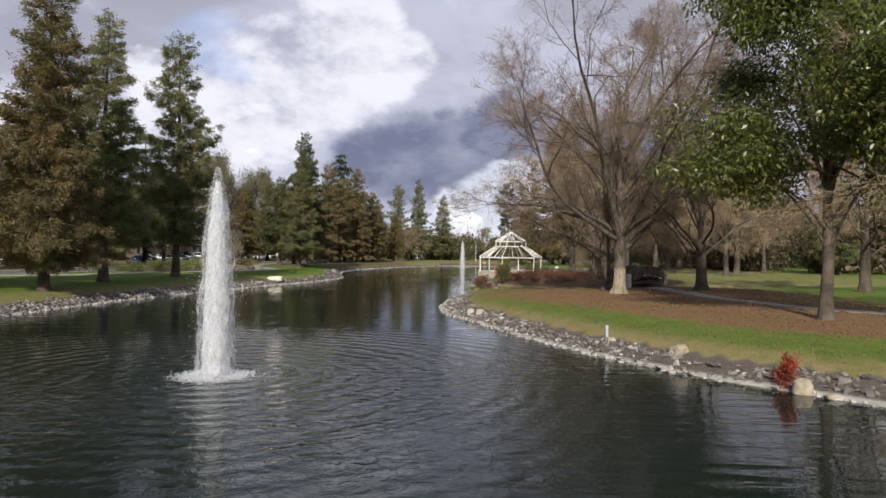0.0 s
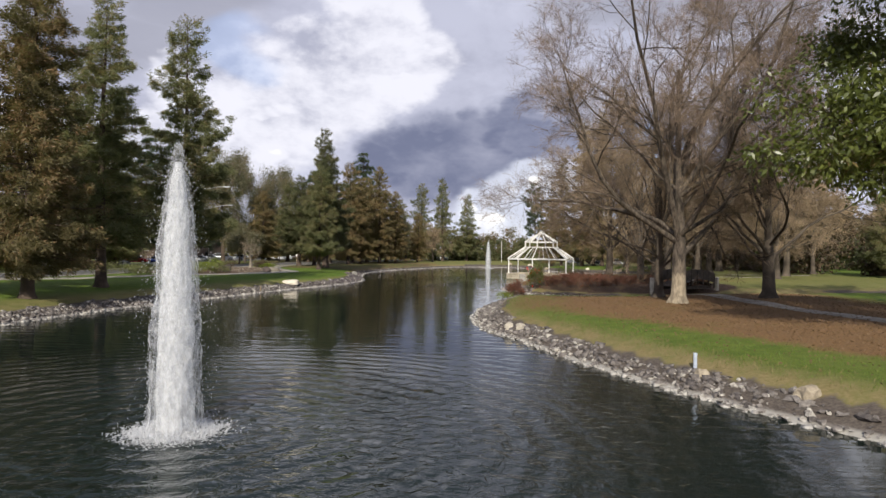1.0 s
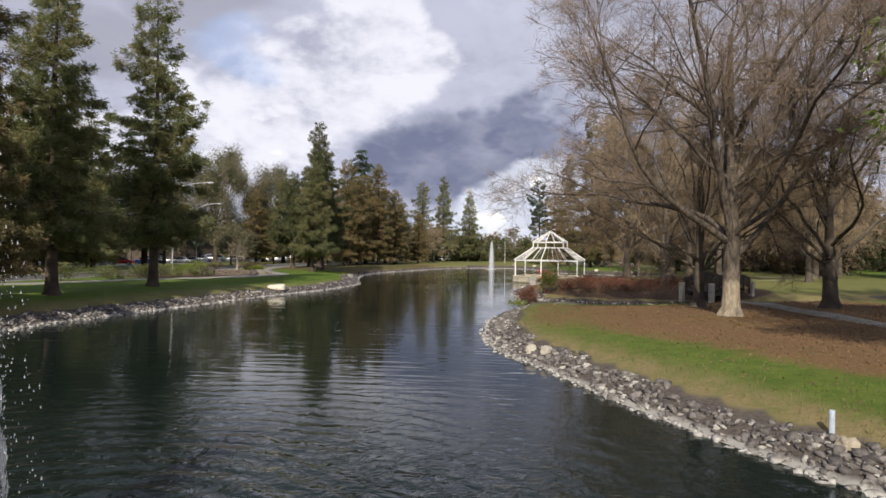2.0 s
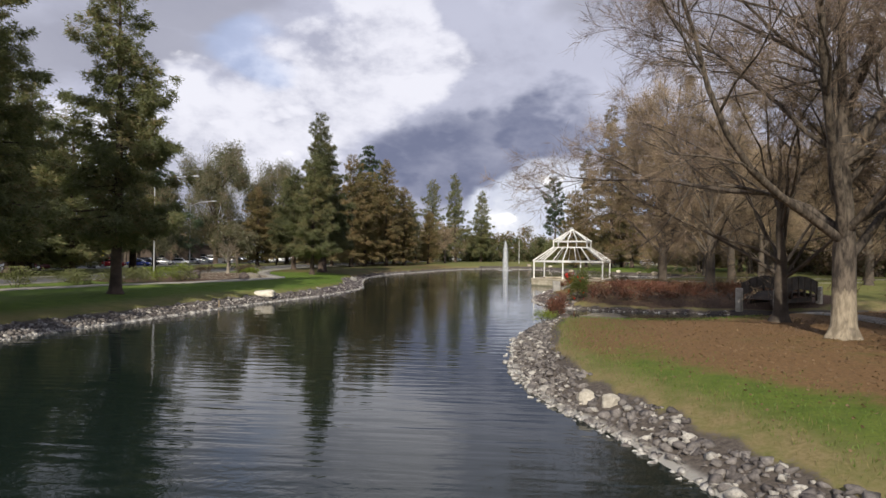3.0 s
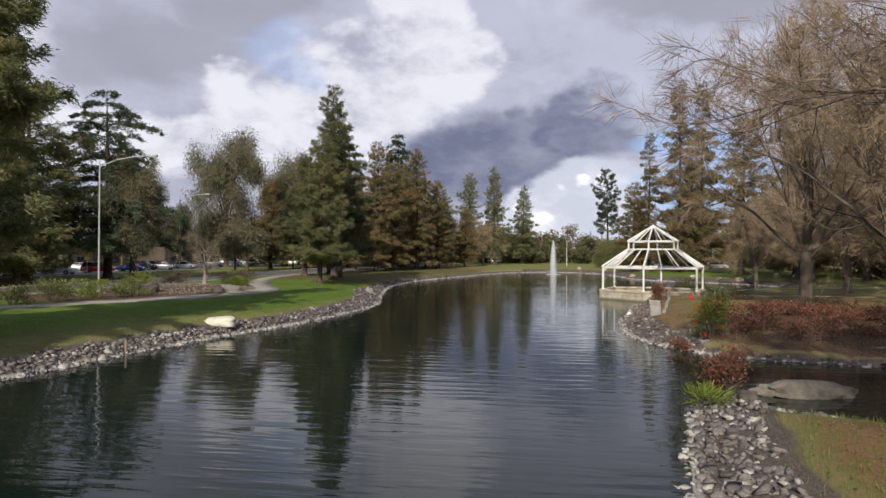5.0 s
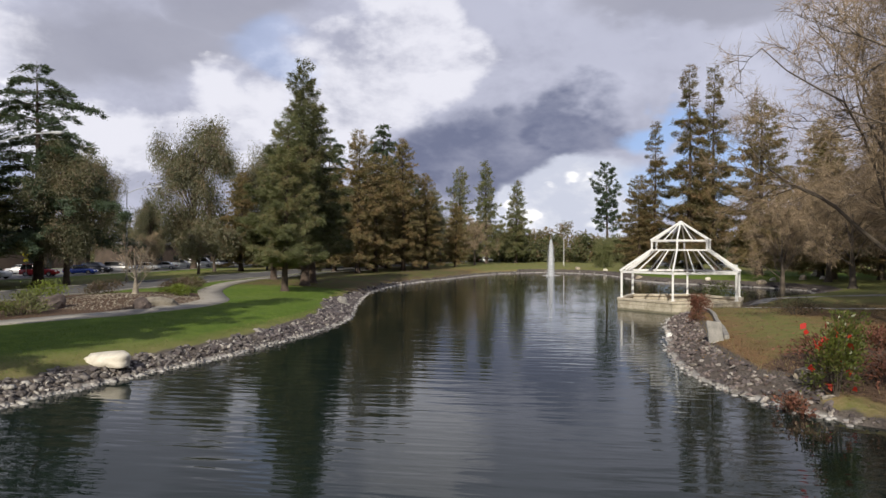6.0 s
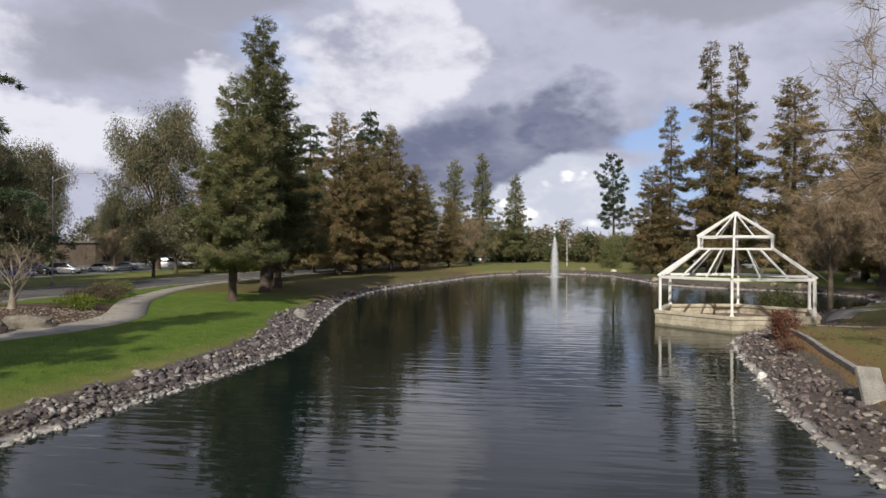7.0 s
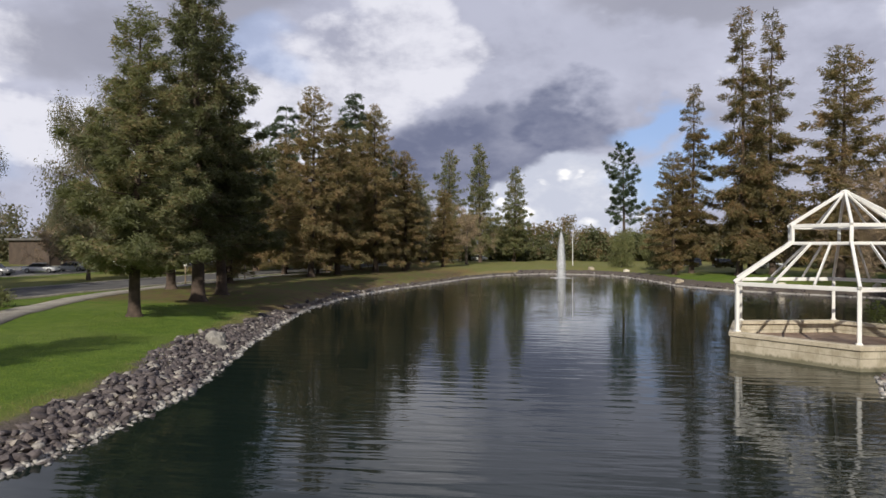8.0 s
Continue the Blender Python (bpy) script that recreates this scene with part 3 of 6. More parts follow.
def tubes(p0, p1, r0, r1, n=5):
    """Many tapered tubes at once: arrays of ends and radii. Returns verts, faces."""
    p0, p1 = np.asarray(p0, float), np.asarray(p1, float)
    d = p1 - p0
    d /= np.linalg.norm(d, axis=1, keepdims=True) + 1e-9
    side = np.where(np.abs(d[:, 2:3]) > 0.9, [[1.0, 0, 0]], [[0, 0, 1.0]])
    a = np.cross(d, side)
    a /= np.linalg.norm(a, axis=1, keepdims=True) + 1e-9
    b = np.cross(d, a)
    t = np.arange(n) * 2 * np.pi / n
    ring = a[:, None, :] * np.cos(t)[None, :, None] + b[:, None, :] * np.sin(t)[None, :, None]
    lo = p0[:, None, :] + ring * np.asarray(r0)[:, None, None]
    hi = p1[:, None, :] + ring * np.asarray(r1)[:, None, None]
    verts = np.concatenate([lo, hi], axis=1).reshape(-1, 3)
    i = np.arange(n)
    quad = np.stack([i, (i + 1) % n, n + (i + 1) % n, n + i], axis=1)
    faces = (np.arange(len(p0)) * 2 * n)[:, None, None] + quad[None]
    return verts, faces.reshape(-1, 4)


def spikes(p0, p1, r):
    """Many thin three-sided twigs that end in a point."""
    p0, p1 = np.asarray(p0, float), np.asarray(p1, float)
    d = p1 - p0
    d /= np.linalg.norm(d, axis=1, keepdims=True) + 1e-9
    a = np.cross(d, [0.3, 0.2, 0.93])
    a /= np.linalg.norm(a, axis=1, keepdims=True) + 1e-9
    b = np.cross(d, a)
    r = np.asarray(r)[:, None]
    v = np.stack([p0 + a * r, p0 - 0.5 * a * r + 0.87 * b * r, p0 - 0.5 * a * r - 0.87 * b * r, p1], axis=1).reshape(-1, 3)
    f = (np.arange(len(p0)) * 4)[:, None, None] + np.array([[0, 1, 3], [1, 2, 3], [2, 0, 3]])[None]
    return v, f.reshape(-1, 3)


def blades(base, way, length, width, droop=0.0):
    """Many leaves: a folded lozenge each, from its base along way."""
    n = len(base)
    way = way / (np.linalg.norm(way, axis=1, keepdims=True) + 1e-9)
    other = RNG.normal(size=(n, 3))
    side = np.cross(way, other)
    side /= np.linalg.norm(side, axis=1, keepdims=True) + 1e-9
    up = np.cross(side, way)
    length, width = np.asarray(length)[:, None], np.asarray(width)[:, None]
    mid = base + way * length * 0.45 + up * width * 0.18
    tip = base + way * length + np.array([[0, 0, -1.0]]) * length * droop
    v = np.stack([base, mid + side * width / 2, tip, mid - side * width / 2], axis=1).reshape(-1, 3)
    return v, (np.arange(n) * 4)[:, None] + np.array([[0, 1, 2, 3]])


def join(*pieces):
    """Joins (verts, faces) pairs."""
    vs, fs, k = [], [], 0
    for v, f in pieces:
        vs.append(v), fs.append(np.asarray(f) + k)
        k += len(v)
    return np.concatenate(vs), fs


# ---- the pond and the ground ----
POND = [(-27, -60), (-26, 10), (-25, 37), (-25.2, 43), (-25, 50), (-24.2, 57), (-23.2, 63), (-22.6, 68), (-22, 74), (-20.9, 79.5), (-20.3, 82), (-19.3, 86), (-18.9, 92), (-18.4, 98),
        (-18.9, 104), (-20.2, 109.5), (-21.8, 116), (-23.5, 124), (-25, 135), (-25.3, 147), (-23.6, 161), (-20.5, 173), (-17.3, 190), (-12.5, 204), (-5, 212), (3, 210), (8.3, 202),
        (10.7, 188), (11.8, 174), (15, 166), (21, 160), (27, 155), (30, 148), (28, 139), (22, 131), (16.5, 125), (13.2, 121), (10.5, 112.5), (6.4, 110.6), (4.9, 107), (4.2, 104),
        (2.9, 96.5), (1.8, 90), (1.5, 86), (1.6, 83), (2.3, 80.3), (3.3, 78), (4.6, 76.3), (7, 75), (14, 73.8), (24, 75), (40, 80), (41, 77), (24, 71.8), (17, 69.5), (12.5, 66), (9, 63.6), (6, 62.8), (4.2, 63.6),
        (3.4, 65.4), (2.4, 66.0), (1.5, 65.0), (0.9, 62.6), (0.3, 60), (-0.2, 57), (-0.35, 53), (-0.4, 49.5), (0, 45.5), (0.7, 42.6), (2.3, 38.8), (3.7, 34.4), (5.8, 29.5), (7.5, 26.2), (8.9, 24), (10.1, 22.4),
        (11.4, 21), (13, 19.2), (18, 14), (26, 8), (40, -4), (50, -60)]
SHORE = np.array(POND, float)


def shore_distance(x, y):
    """Metres from the water's edge: positive on land."""
    p = np.stack([np.asarray(x, float).ravel(), np.asarray(y, float).ravel()], axis=1)
    best = np.full(len(p), 1e9)
    inside = np.zeros(len(p), bool)
    for a, b in zip(SHORE, np.roll(SHORE, -1, axis=0)):
        ab, ap = b - a, p - a
        t = np.clip((ap @ ab) / (ab @ ab), 0, 1)
        best = np.minimum(best, np.hypot(*(ap - t[:, None] * ab).T))
        if a[1] != b[1]:
            cross = (a[1] > p[:, 1]) != (b[1] > p[:, 1])
            inside ^= cross & (p[:, 0] < (b[0] - a[0]) * (p[:, 1] - a[1]) / (b[1] - a[1]) + a[0])
    return np.where(inside, -best, best).reshape(np.shape(x))


def bumps(x, y, cx, cy, rx, ry, h):
    return h * np.exp(-(((x - cx) / rx) ** 2 + ((y - cy) / ry) ** 2))


def band(x, y):
    """How broad the stones of the bank lie."""
    west = np.interp(y, [60, 90, 98, 110, 119, 135], [1.4, 1.4, 1.55, 2.5, 1.4, 0.9])
    east = np.interp(y, [20, 38, 48, 56, 66, 76, 95], [1.25, 1.25, 1.65, 2.0, 1.9, 1.7, 2.2])
    x, y = np.asarray(x), np.asarray(y)
    east = np.where((x > 4.6) & (y > 61.5) & (y < 80), 0.5, east)
    return np.where(x < -10, west, east)


def ground_height(x, y, d=None):
    x, y = np.asarray(x, float), np.asarray(y, float)
    d = shore_distance(x, y) if d is None else d
    z = np.interp(d, [-4, -1.5, 0, 0.6, 2.2, 3.0, 7, 15, 60], [-1.6, -0.7, 0, 0.24, 0.74, 0.84, 1.10, 1.2, 1.25])
    land = np.clip((d - 2.5) / 3, 0, 1)
    z = z + land * (0.05 * np.sin(x * 0.31 + 1) * np.cos(y * 0.23) + 0.03 * np.sin(x * 0.9) * np.sin(y * 0.7))
    z = z + land * (bumps(x, y, -36, 100, 4.5, 6.0, 0.6) + bumps(x, y, 8, 63, 6, 4, 0.12) + bumps(x, y, 9, 82, 4, 5, 0.15))
    return z


def gz(x, y):
    return float(ground_height(np.array([x]), np.array([y]))[0])


def soft(v, lo, hi):
    t = np.clip((v - lo) / (hi - lo), 0, 1)
    return t * t * (3 - 2 * t)


grow = np.cumsum(np.geomspace(1.2, 420, 30))
gx = np.concatenate([-48 - grow[::-1], np.arange(-48, 34.1, 0.62), 34.5 + grow])
gy = np.concatenate([-6 - grow[::-1], np.arange(-6, 216.1, 0.72), 217 + grow])
X, Y = np.meshgrid(gx, gy)
D = shore_distance(X, Y)
Z = ground_height(X, Y, D)
idx = np.arange(X.size).reshape(X.shape)
quads = np.stack([idx[:-1, :-1], idx[:-1, 1:], idx[1:, 1:], idx[1:, :-1]], axis=-1).reshape(-1, 4)
me = np_mesh("ground", np.stack([X, Y, Z], axis=-1).reshape(-1, 3), [quads], True)
right = soft(X, -3, -1)
cape = right * soft(Y, 74, 68) * soft(X, 32, 22)
bank_b = right * soft(Y, 72, 76) * soft(Y, 114, 104) * soft(X, 30, 18)
grove = right * soft(Y, 84, 92) * soft(X, 8, 13) * soft(X, 38, 28) * soft(Y, 150, 120)
litter = cape * np.maximum(soft(D - np.interp(Y, [25, 33, 45], [2.6, 1.6, 0.2]), 3.0, 5.5), 0.85 * soft(Y, 40, 51) * soft(D, 1.6, 3.2)) + bank_b * (0.42 + 0.4 * soft(D, 5.5, 2.0)) * soft(D, 0.6, 1.8) + grove * 0.35
# strip under the west trees: brown litter, its tint also carries their shade
left_shade = soft(X, -15, -19) * soft(Y, 119, 128) * soft(Y, 215, 190) * soft(X, -44, -40)
# the far-end litter term tints the lawn to paint cloud shade
litter = np.clip(litter + left_shade * 0.5 + 0.3 * soft(Y, 185, 205) * soft(np.abs(X), 70, 40), 0, 1)
mulch_shade = soft(np.hypot((X + 38) / 8.5, (Y - 98) / 14), 1.05, 0.9) * soft(D, 8, 10)
mulch_shade = np.maximum(mulch_shade, right * soft(np.hypot((X - 15) / 12, (Y - 81) / 7.0), 1.1, 0.8) * soft(D, 0.5, 1.0) * 0.85)
# dark bark colour here paints the shade under the west trees
mulch_shade = np.maximum(mulch_shade, left_shade * 0.5)
mud = soft(D - band(X, Y), 0.45, -0.1)
# the last term browns the far lawn, again in place of cloud shade
dry = right * soft(D, 3.2, 2.0) * soft(Y, 130, 115) + (1 - right) * np.maximum(0.6 * soft(D, 2.6, 1.8), 0.75 * soft(D, 5.5, 2.0) * soft(Y, 88, 76)) + right * soft(Y, 72, 76) * soft(Y, 170, 150) * soft(X, 70, 50) * 0.55 + 0.6 * soft(np.abs(X + 60), 8, 4) + 0.12 * cape + 0.5 * soft(Y, 180, 200)
for name, v in (("litter", litter), ("mulch_shade", mulch_shade), ("mud", mud), ("dry", np.clip(dry, 0, 1)), ("lime", 1 - soft(X, 3.6, 5.0) * soft(Y, 60.5, 62.5) * soft(Y, 80, 77))):
    me.attributes.new(name, "FLOAT", "POINT").data.foreach_set("value", v.ravel().astype(np.float32))
me.materials.append(M_GROUND)
tagged(new("ground", me), "park lawn with bare earth, leaf litter and planting beds round a pond", "ground", kind="structure")

bm = bmesh.new()
bm.faces.new([bm.verts.new((x, y, 0)) for x, y in ((-40, -70), (60, -70), (60, 225), (-40, 225))])
tagged(part("water", bm, M_WATER), "dark green rippled pond water mirroring sky and trees", "water", kind="structure")


def smooth_line(points, step=1.0):
    """A smooth line through points (Catmull-Rom), as an array."""
    p = np.array([points[0], *points, points[-1]], float)
    out = []
    for a, b, c, d in zip(p, p[1:], p[2:], p[3:]):
        n = max(2, int(np.linalg.norm(c - b) / step))
        for t in np.arange(n) / n:
            out.append(0.5 * (2 * b + (c - a) * t + (2 * a - 5 * b + 4 * c - d) * t * t + (3 * b - a - 3 * c + d) * t ** 3))
    return np.array([*out, p[-1]])


def strip(name, points, wide, lift, thick, mat, label, category, crown=0.0):
    """A road or path laid on the ground along a line, with thickness."""
    line = smooth_line(points, 0.8)
    t = np.gradient(line, axis=0)
    t /= np.linalg.norm(t, axis=1, keepdims=True)
    nrm = np.stack([-t[:, 1], t[:, 0]], axis=1)
    across = np.linspace(-0.5, 0.5, max(3, int(wide / 0.9) + 1))
    rows = line[:, None, :] + nrm[:, None, :] * (across * wide)[None, :, None]
    z = ground_height(rows[..., 0], rows[..., 1]) + lift
    top = np.concatenate([rows, z[..., None]], axis=-1)
    low = top.copy()
    low[..., 2] -= thick
    n, k = top.shape[:2]
    i = np.arange(n * k).reshape(n, k)
    f = np.stack([i[:-1, :-1], i[1:, :-1], i[1:, 1:], i[:-1, 1:]], axis=-1).reshape(-1, 4)
    e = n * k
    s1 = np.stack([i[:-1, 0], i[1:, 0], i[1:, 0] + e, i[:-1, 0] + e], axis=-1)
    s2 = np.stack([i[:-1, -1], i[1:, -1], i[1:, -1] + e, i[:-1, -1] + e], axis=-1)[:, ::-1]
    v = np.concatenate([top.reshape(-1, 3), low.reshape(-1, 3)])
    return tagged(mesh_part(name, np_mesh(name, v, [f, s1[:, ::-1], s2[:, ::-1]]), mat), label, category, kind="structure")


ROAD = [(-49, -40), (-49, 60), (-48.4, 110), (-48, 140), (-47.2, 170), (-43.5, 205), (-37, 250), (-30, 300)]
strip("road", ROAD, 8.6, 0.03, 0.2, M_ASPHALT, "worn grey asphalt park road", "road")
for off, nm in ((-4.45, "kerb_1"), (4.45, "kerb_2")):
    strip(nm, [(x - off, y) for x, y in ROAD], 0.3, 0.12, 0.3, M_CONCRETE, "pale concrete kerb along the park road", "kerb")
strip("parking_lot", [(-86, -20), (-86, 60), (-87, 150), (-88, 270)], 32, 0.03, 0.2, M_LOT, "faded grey asphalt parking lot", "parking lot")
strip("kerb_3", [(-69.5, -20), (-69.5, 60), (-70.5, 150), (-71.5, 270)], 0.3, 0.14, 0.3, M_CONCRETE, "pale concrete kerb along the parking lot", "kerb")
strip("pavement_1", [(-47, 62), (-43.4, 66), (-38.2, 75.5), (-33.5, 86.2), (-30.2, 92.5), (-28.7, 98), (-29.6, 103.5), (-32.6, 109), (-35.6, 114.5), (-38.2, 121), (-40.2, 128), (-41.4, 138), (-41.6, 152), (-40.4, 170), (-37.5, 195)],
      2.2, 0.035, 0.15, M_CONCRETE, "winding pale concrete footpath with stains", "path")
strip("pavement_2", [(75, -8), (52, 9), (38, 20), (29, 29), (21.5, 36.5), (18.3, 44), (17.6, 52), (17.8, 62), (18.2, 70.5)], 1.5, 0.03, 0.15, M_CONCRETE, "footpath strewn with leaves leading to a bridge", "path")
strip("pavement_3", [(13.2, 114), (17, 119.5), (24, 121.5), (34, 121.5), (50, 118)], 1.5, 0.03, 0.15, M_CONCRETE, "pale concrete footpath beside the gazebo", "path")
strip("pavement_4", [(10.2, 109.3), (13.5, 107.2), (18, 105.4), (26, 104.5), (40, 106)], 0.8, 0.03, 0.15, M_CONCRETE, "narrow concrete footpath across the lawn", "path")

# ---- gazebo ----
GC, GR, GA = (7.72, 116.65), 5.37, 4.402
EAVE, DECK, TOP, CUP_R, CUP_Z, NECK_Z = 3.33, 1.04, 7.78, 2.643, 6.055, 5.238


def gcorner(i, r, z):
    a = GA + i * math.pi / 3
    return Vector((r * math.cos(a), r * math.sin(a), z))


def ring_wall(bm, r0, r1, z0, z1, n=6):
    """A six-sided wall with thickness."""
    lo0, lo1 = [bm.verts.new(gcorner(i, r0, z0)) for i in range(n)], [bm.verts.new(gcorner(i, r1, z0)) for i in range(n)]
    hi0, hi1 = [bm.verts.new(gcorner(i, r0, z1)) for i in range(n)], [bm.verts.new(gcorner(i, r1, z1)) for i in range(n)]
    for i in range(n):
        j = (i + 1) % n
        bm.faces.new((lo1[i], lo1[j], hi1[j], hi1[i])), bm.faces.new((lo0[j], lo0[i], hi0[i], hi0[j]))
        bm.faces.new((hi0[i], hi1[i], hi1[j], hi0[j])), bm.faces.new((lo0[j], lo1[j], lo1[i], lo0[i]))
    return bm


def gazebo():
    g = thing("gazebo", GC[0], GC[1], 0, 0, "white six-sided gazebo with bare rafters on a concrete base", "gazebo")
    base = part("base_wall", ring_wall(bmesh.new(), GR + 0.02, GR + 0.34, -1.3, DECK - 0.2), M_WALL_WET, g, "cream concrete wall stained above the water")
    bm = ring_wall(bmesh.new(), GR - 0.12, GR + 0.42, DECK - 0.2, DECK)
    bmesh.ops.bevel(bm, geom=list(bm.edges), offset=0.02, segments=1, affect="EDGES")
    part("coping", bm, M_WALL, g, "cream concrete coping")
    bm = bmesh.new()
    bm.faces.new([bm.verts.new(gcorner(i, GR + 0.03, DECK - 0.68)) for i in range(6)])
    out = bmesh.ops.extrude_face_region(bm, geom=list(bm.faces))
    bmesh.ops.translate(bm, vec=(0, 0, -0.3), verts=[v for v in out["geom"] if isinstance(v, bmesh.types.BMVert)])
    bmesh.ops.recalc_face_normals(bm, faces=list(bm.faces))
    part("floor", bm, M_FLOOR, g, "brown leaf-stained concrete floor")
    for i in range(6):
        p = gcorner(i, GR, 0)
        a = math.degrees(GA) + i * 60
        m = pose(p.x, p.y, 0, 0, 0, a)
        part("post", box(bmesh.new(), -0.08, 0.08, -0.08, 0.08, DECK, EAVE - 0.05, 0.012, m), M_WHITE, g)
        part("post_foot", box(bmesh.new(), -0.13, 0.13, -0.13, 0.13, DECK, DECK + 0.08, 0.015, m), M_WHITE, g)
        q = gcorner(i + 1, GR, 0)
        up = Vector((0, 0, 1))
        part("eave_beam", bar(bmesh.new(), p + up * (EAVE - 0.02), q + up * (EAVE - 0.02), 0.13, 0.19), M_WHITE, g)
        part("hip_rafter", bar(bmesh.new(), gcorner(i, GR + 0.16, EAVE + 0.06), gcorner(i, CUP_R, NECK_Z + 0.05), 0.13, 0.17), M_WHITE, g)
        for k in (1 / 3, 2 / 3):
            a0, a1 = gcorner(i, GR + 0.04, EAVE + 0.09).lerp(gcorner(i + 1, GR + 0.04, EAVE + 0.09), k), gcorner(i, CUP_R, NECK_Z).lerp(gcorner(i + 1, CUP_R, NECK_Z), k)
            part("rafter", bar(bmesh.new(), a0, a1, 0.075, 0.13), M_WHITE, g)
        part("neck_beam", bar(bmesh.new(), gcorner(i, CUP_R, NECK_Z), gcorner(i + 1, CUP_R, NECK_Z), 0.11, 0.14), M_WHITE, g)
        part("cupola_beam", bar(bmesh.new(), gcorner(i, CUP_R, CUP_Z), gcorner(i + 1, CUP_R, CUP_Z), 0.11, 0.17), M_WHITE, g)
        p = gcorner(i, CUP_R, 0)
        part("cupola_post", box(bmesh.new(), -0.075, 0.075, -0.075, 0.075, NECK_Z + 0.02, CUP_Z - 0.02, 0.01, pose(p.x, p.y, 0, 0, 0, a)), M_WHITE, g)
        part("cupola_hip", bar(bmesh.new(), gcorner(i, CUP_R + 0.12, CUP_Z + 0.04), gcorner(i, 0.12, TOP - 0.1), 0.12, 0.15), M_WHITE, g)
        a0, a1 = gcorner(i, CUP_R, CUP_Z + 0.06).lerp(gcorner(i + 1, CUP_R, CUP_Z + 0.06), 0.5), gcorner(i, 0.14, TOP - 0.14).lerp(gcorner(i + 1, 0.14, TOP - 0.14), 0.5)
        part("cupola_rafter", bar(bmesh.new(), a0, a1, 0.07, 0.11), M_WHITE, g)
    part("finial", rod(rod(bmesh.new(), (0, 0, TOP - 0.3), (0, 0, TOP - 0.02), 0.22, 0.2, 12), (0, 0, TOP - 0.02), (0, 0, TOP + 0.05), 0.2, 0.05, 12), M_WHITE, g)


gazebo()


# ---- fountains ----
def fountain(x, y, high, r, count, label):
    f = thing("fountain", x, y, 0, 0, label, "fountain", "pond fountains")
    rng = np.random.default_rng(int(high * 10))
    part("nozzle", rod(rod(bmesh.new(), (0, 0, -0.3), (0, 0, 0.12), 0.2, 0.16, 14), (0, 0, 0.12), (0, 0, 0.3), 0.06, 0.05, 10), M_METAL_DARK, f)

    def shell(name, width, seed, top, mat):
        """A lumpy wall of falling water round the jet."""
        ks, rows = 40, 110
        us = np.linspace(0, top, rows)
        ring = []
        for u in us:
            wr = width * np.interp(u, [0, 0.06, 0.4, 0.64, 0.8, 0.9, 0.97, 1.0], [1.05, 0.98, 0.86, 0.70, 0.53, 0.36, 0.16, 0.06])
            for k in range(ks):
                a = 2 * math.pi * k / ks
                q = Vector((math.cos(a) * 2.2 + seed, math.sin(a) * 2.2, u * high * 1.1))
                wob = 1 + 0.13 * noise.noise(q) + 0.15 * noise.noise(q * 2.9 + Vector((5, 1, 2)))
                ring.append((wr * wob * math.cos(a), wr * wob * math.sin(a), u * high))
        i = np.arange(rows * ks).reshape(rows, ks)
        quad = np.stack([i[:-1], np.roll(i[:-1], -1, axis=1), np.roll(i[1:], -1, axis=1), i[1:]], axis=-1).reshape(-1, 4)
        mesh_part(name, np_mesh(name, np.array(ring), [quad], True), mat, f)

    shell("water_column", r * 0.70, 0.0, 0.97, M_MIST2)
    shell("water_veil", r * 1.02, 7.3, 0.95, M_MIST)
    # drops: dense at the edge of the jet, strays further out
    m = count
    u = rng.random(m) ** 0.85 * 1.04
    edge = np.interp(u, [0, 0.06, 0.4, 0.64, 0.8, 0.9, 0.97, 1.04], [1.1, 1.0, 0.88, 0.72, 0.56, 0.42, 0.26, 0.10])
    rad = r * edge * np.where(rng.random(m) < 0.16, 1.0 + 0.9 * rng.random(m) ** 2, 0.62 + 0.5 * rng.random(m))
    ang = rng.random(m) * 2 * np.pi
    p = np.stack([rad * np.cos(ang), rad * np.sin(ang), high * u], axis=1)
    s = np.where(rad > r * edge * 1.05, rng.uniform(0.004, 0.011, m), rng.uniform(0.002, 0.006, m)) * (high / 6) ** 0.6
    v, fs = spikes(p - np.stack([0 * s, 0 * s, s * rng.uniform(2, 5, m)], axis=1), p, s)
    tagged(mesh_part("droplet_veil", np_mesh("droplet_veil", v, [fs]), M_SPRAY, f), kind="stuff")
    # white water where it falls back
    m = count // 2
    rad = r * (0.5 + 1.15 * np.abs(rng.normal(size=m)) * 0.62)
    ang = rng.random(m) * 2 * np.pi
    p = np.stack([rad * np.cos(ang), rad * np.sin(ang), np.zeros(m) - 0.01], axis=1)
    tip = p + np.stack([rng.normal(size=m) * 0.05, rng.normal(size=m) * 0.05, np.abs(rng.normal(size=m)) * 0.16 * np.exp(-rad / r * 0.9) + 0.012], axis=1)
    v, fs = tubes(p, tip, rng.uniform(0.007, 0.022, m), rng.uniform(0.003, 0.008, m), 4)
    tagged(mesh_part("foam", np_mesh("foam", v, [fs]), M_SPRAY, f), kind="stuff")


fountain(-6.04, 21.7, 6.3, 0.58, 11000, "tall white jet of water rising from the dark pond")
fountain(-2.4, 195.0, 7.7, 0.8, 6000, "slim white jet of water far down the pond")


# ---- trees ----
def unit(v):
    return v / (np.linalg.norm(v, axis=-1, keepdims=True) + 1e-9)


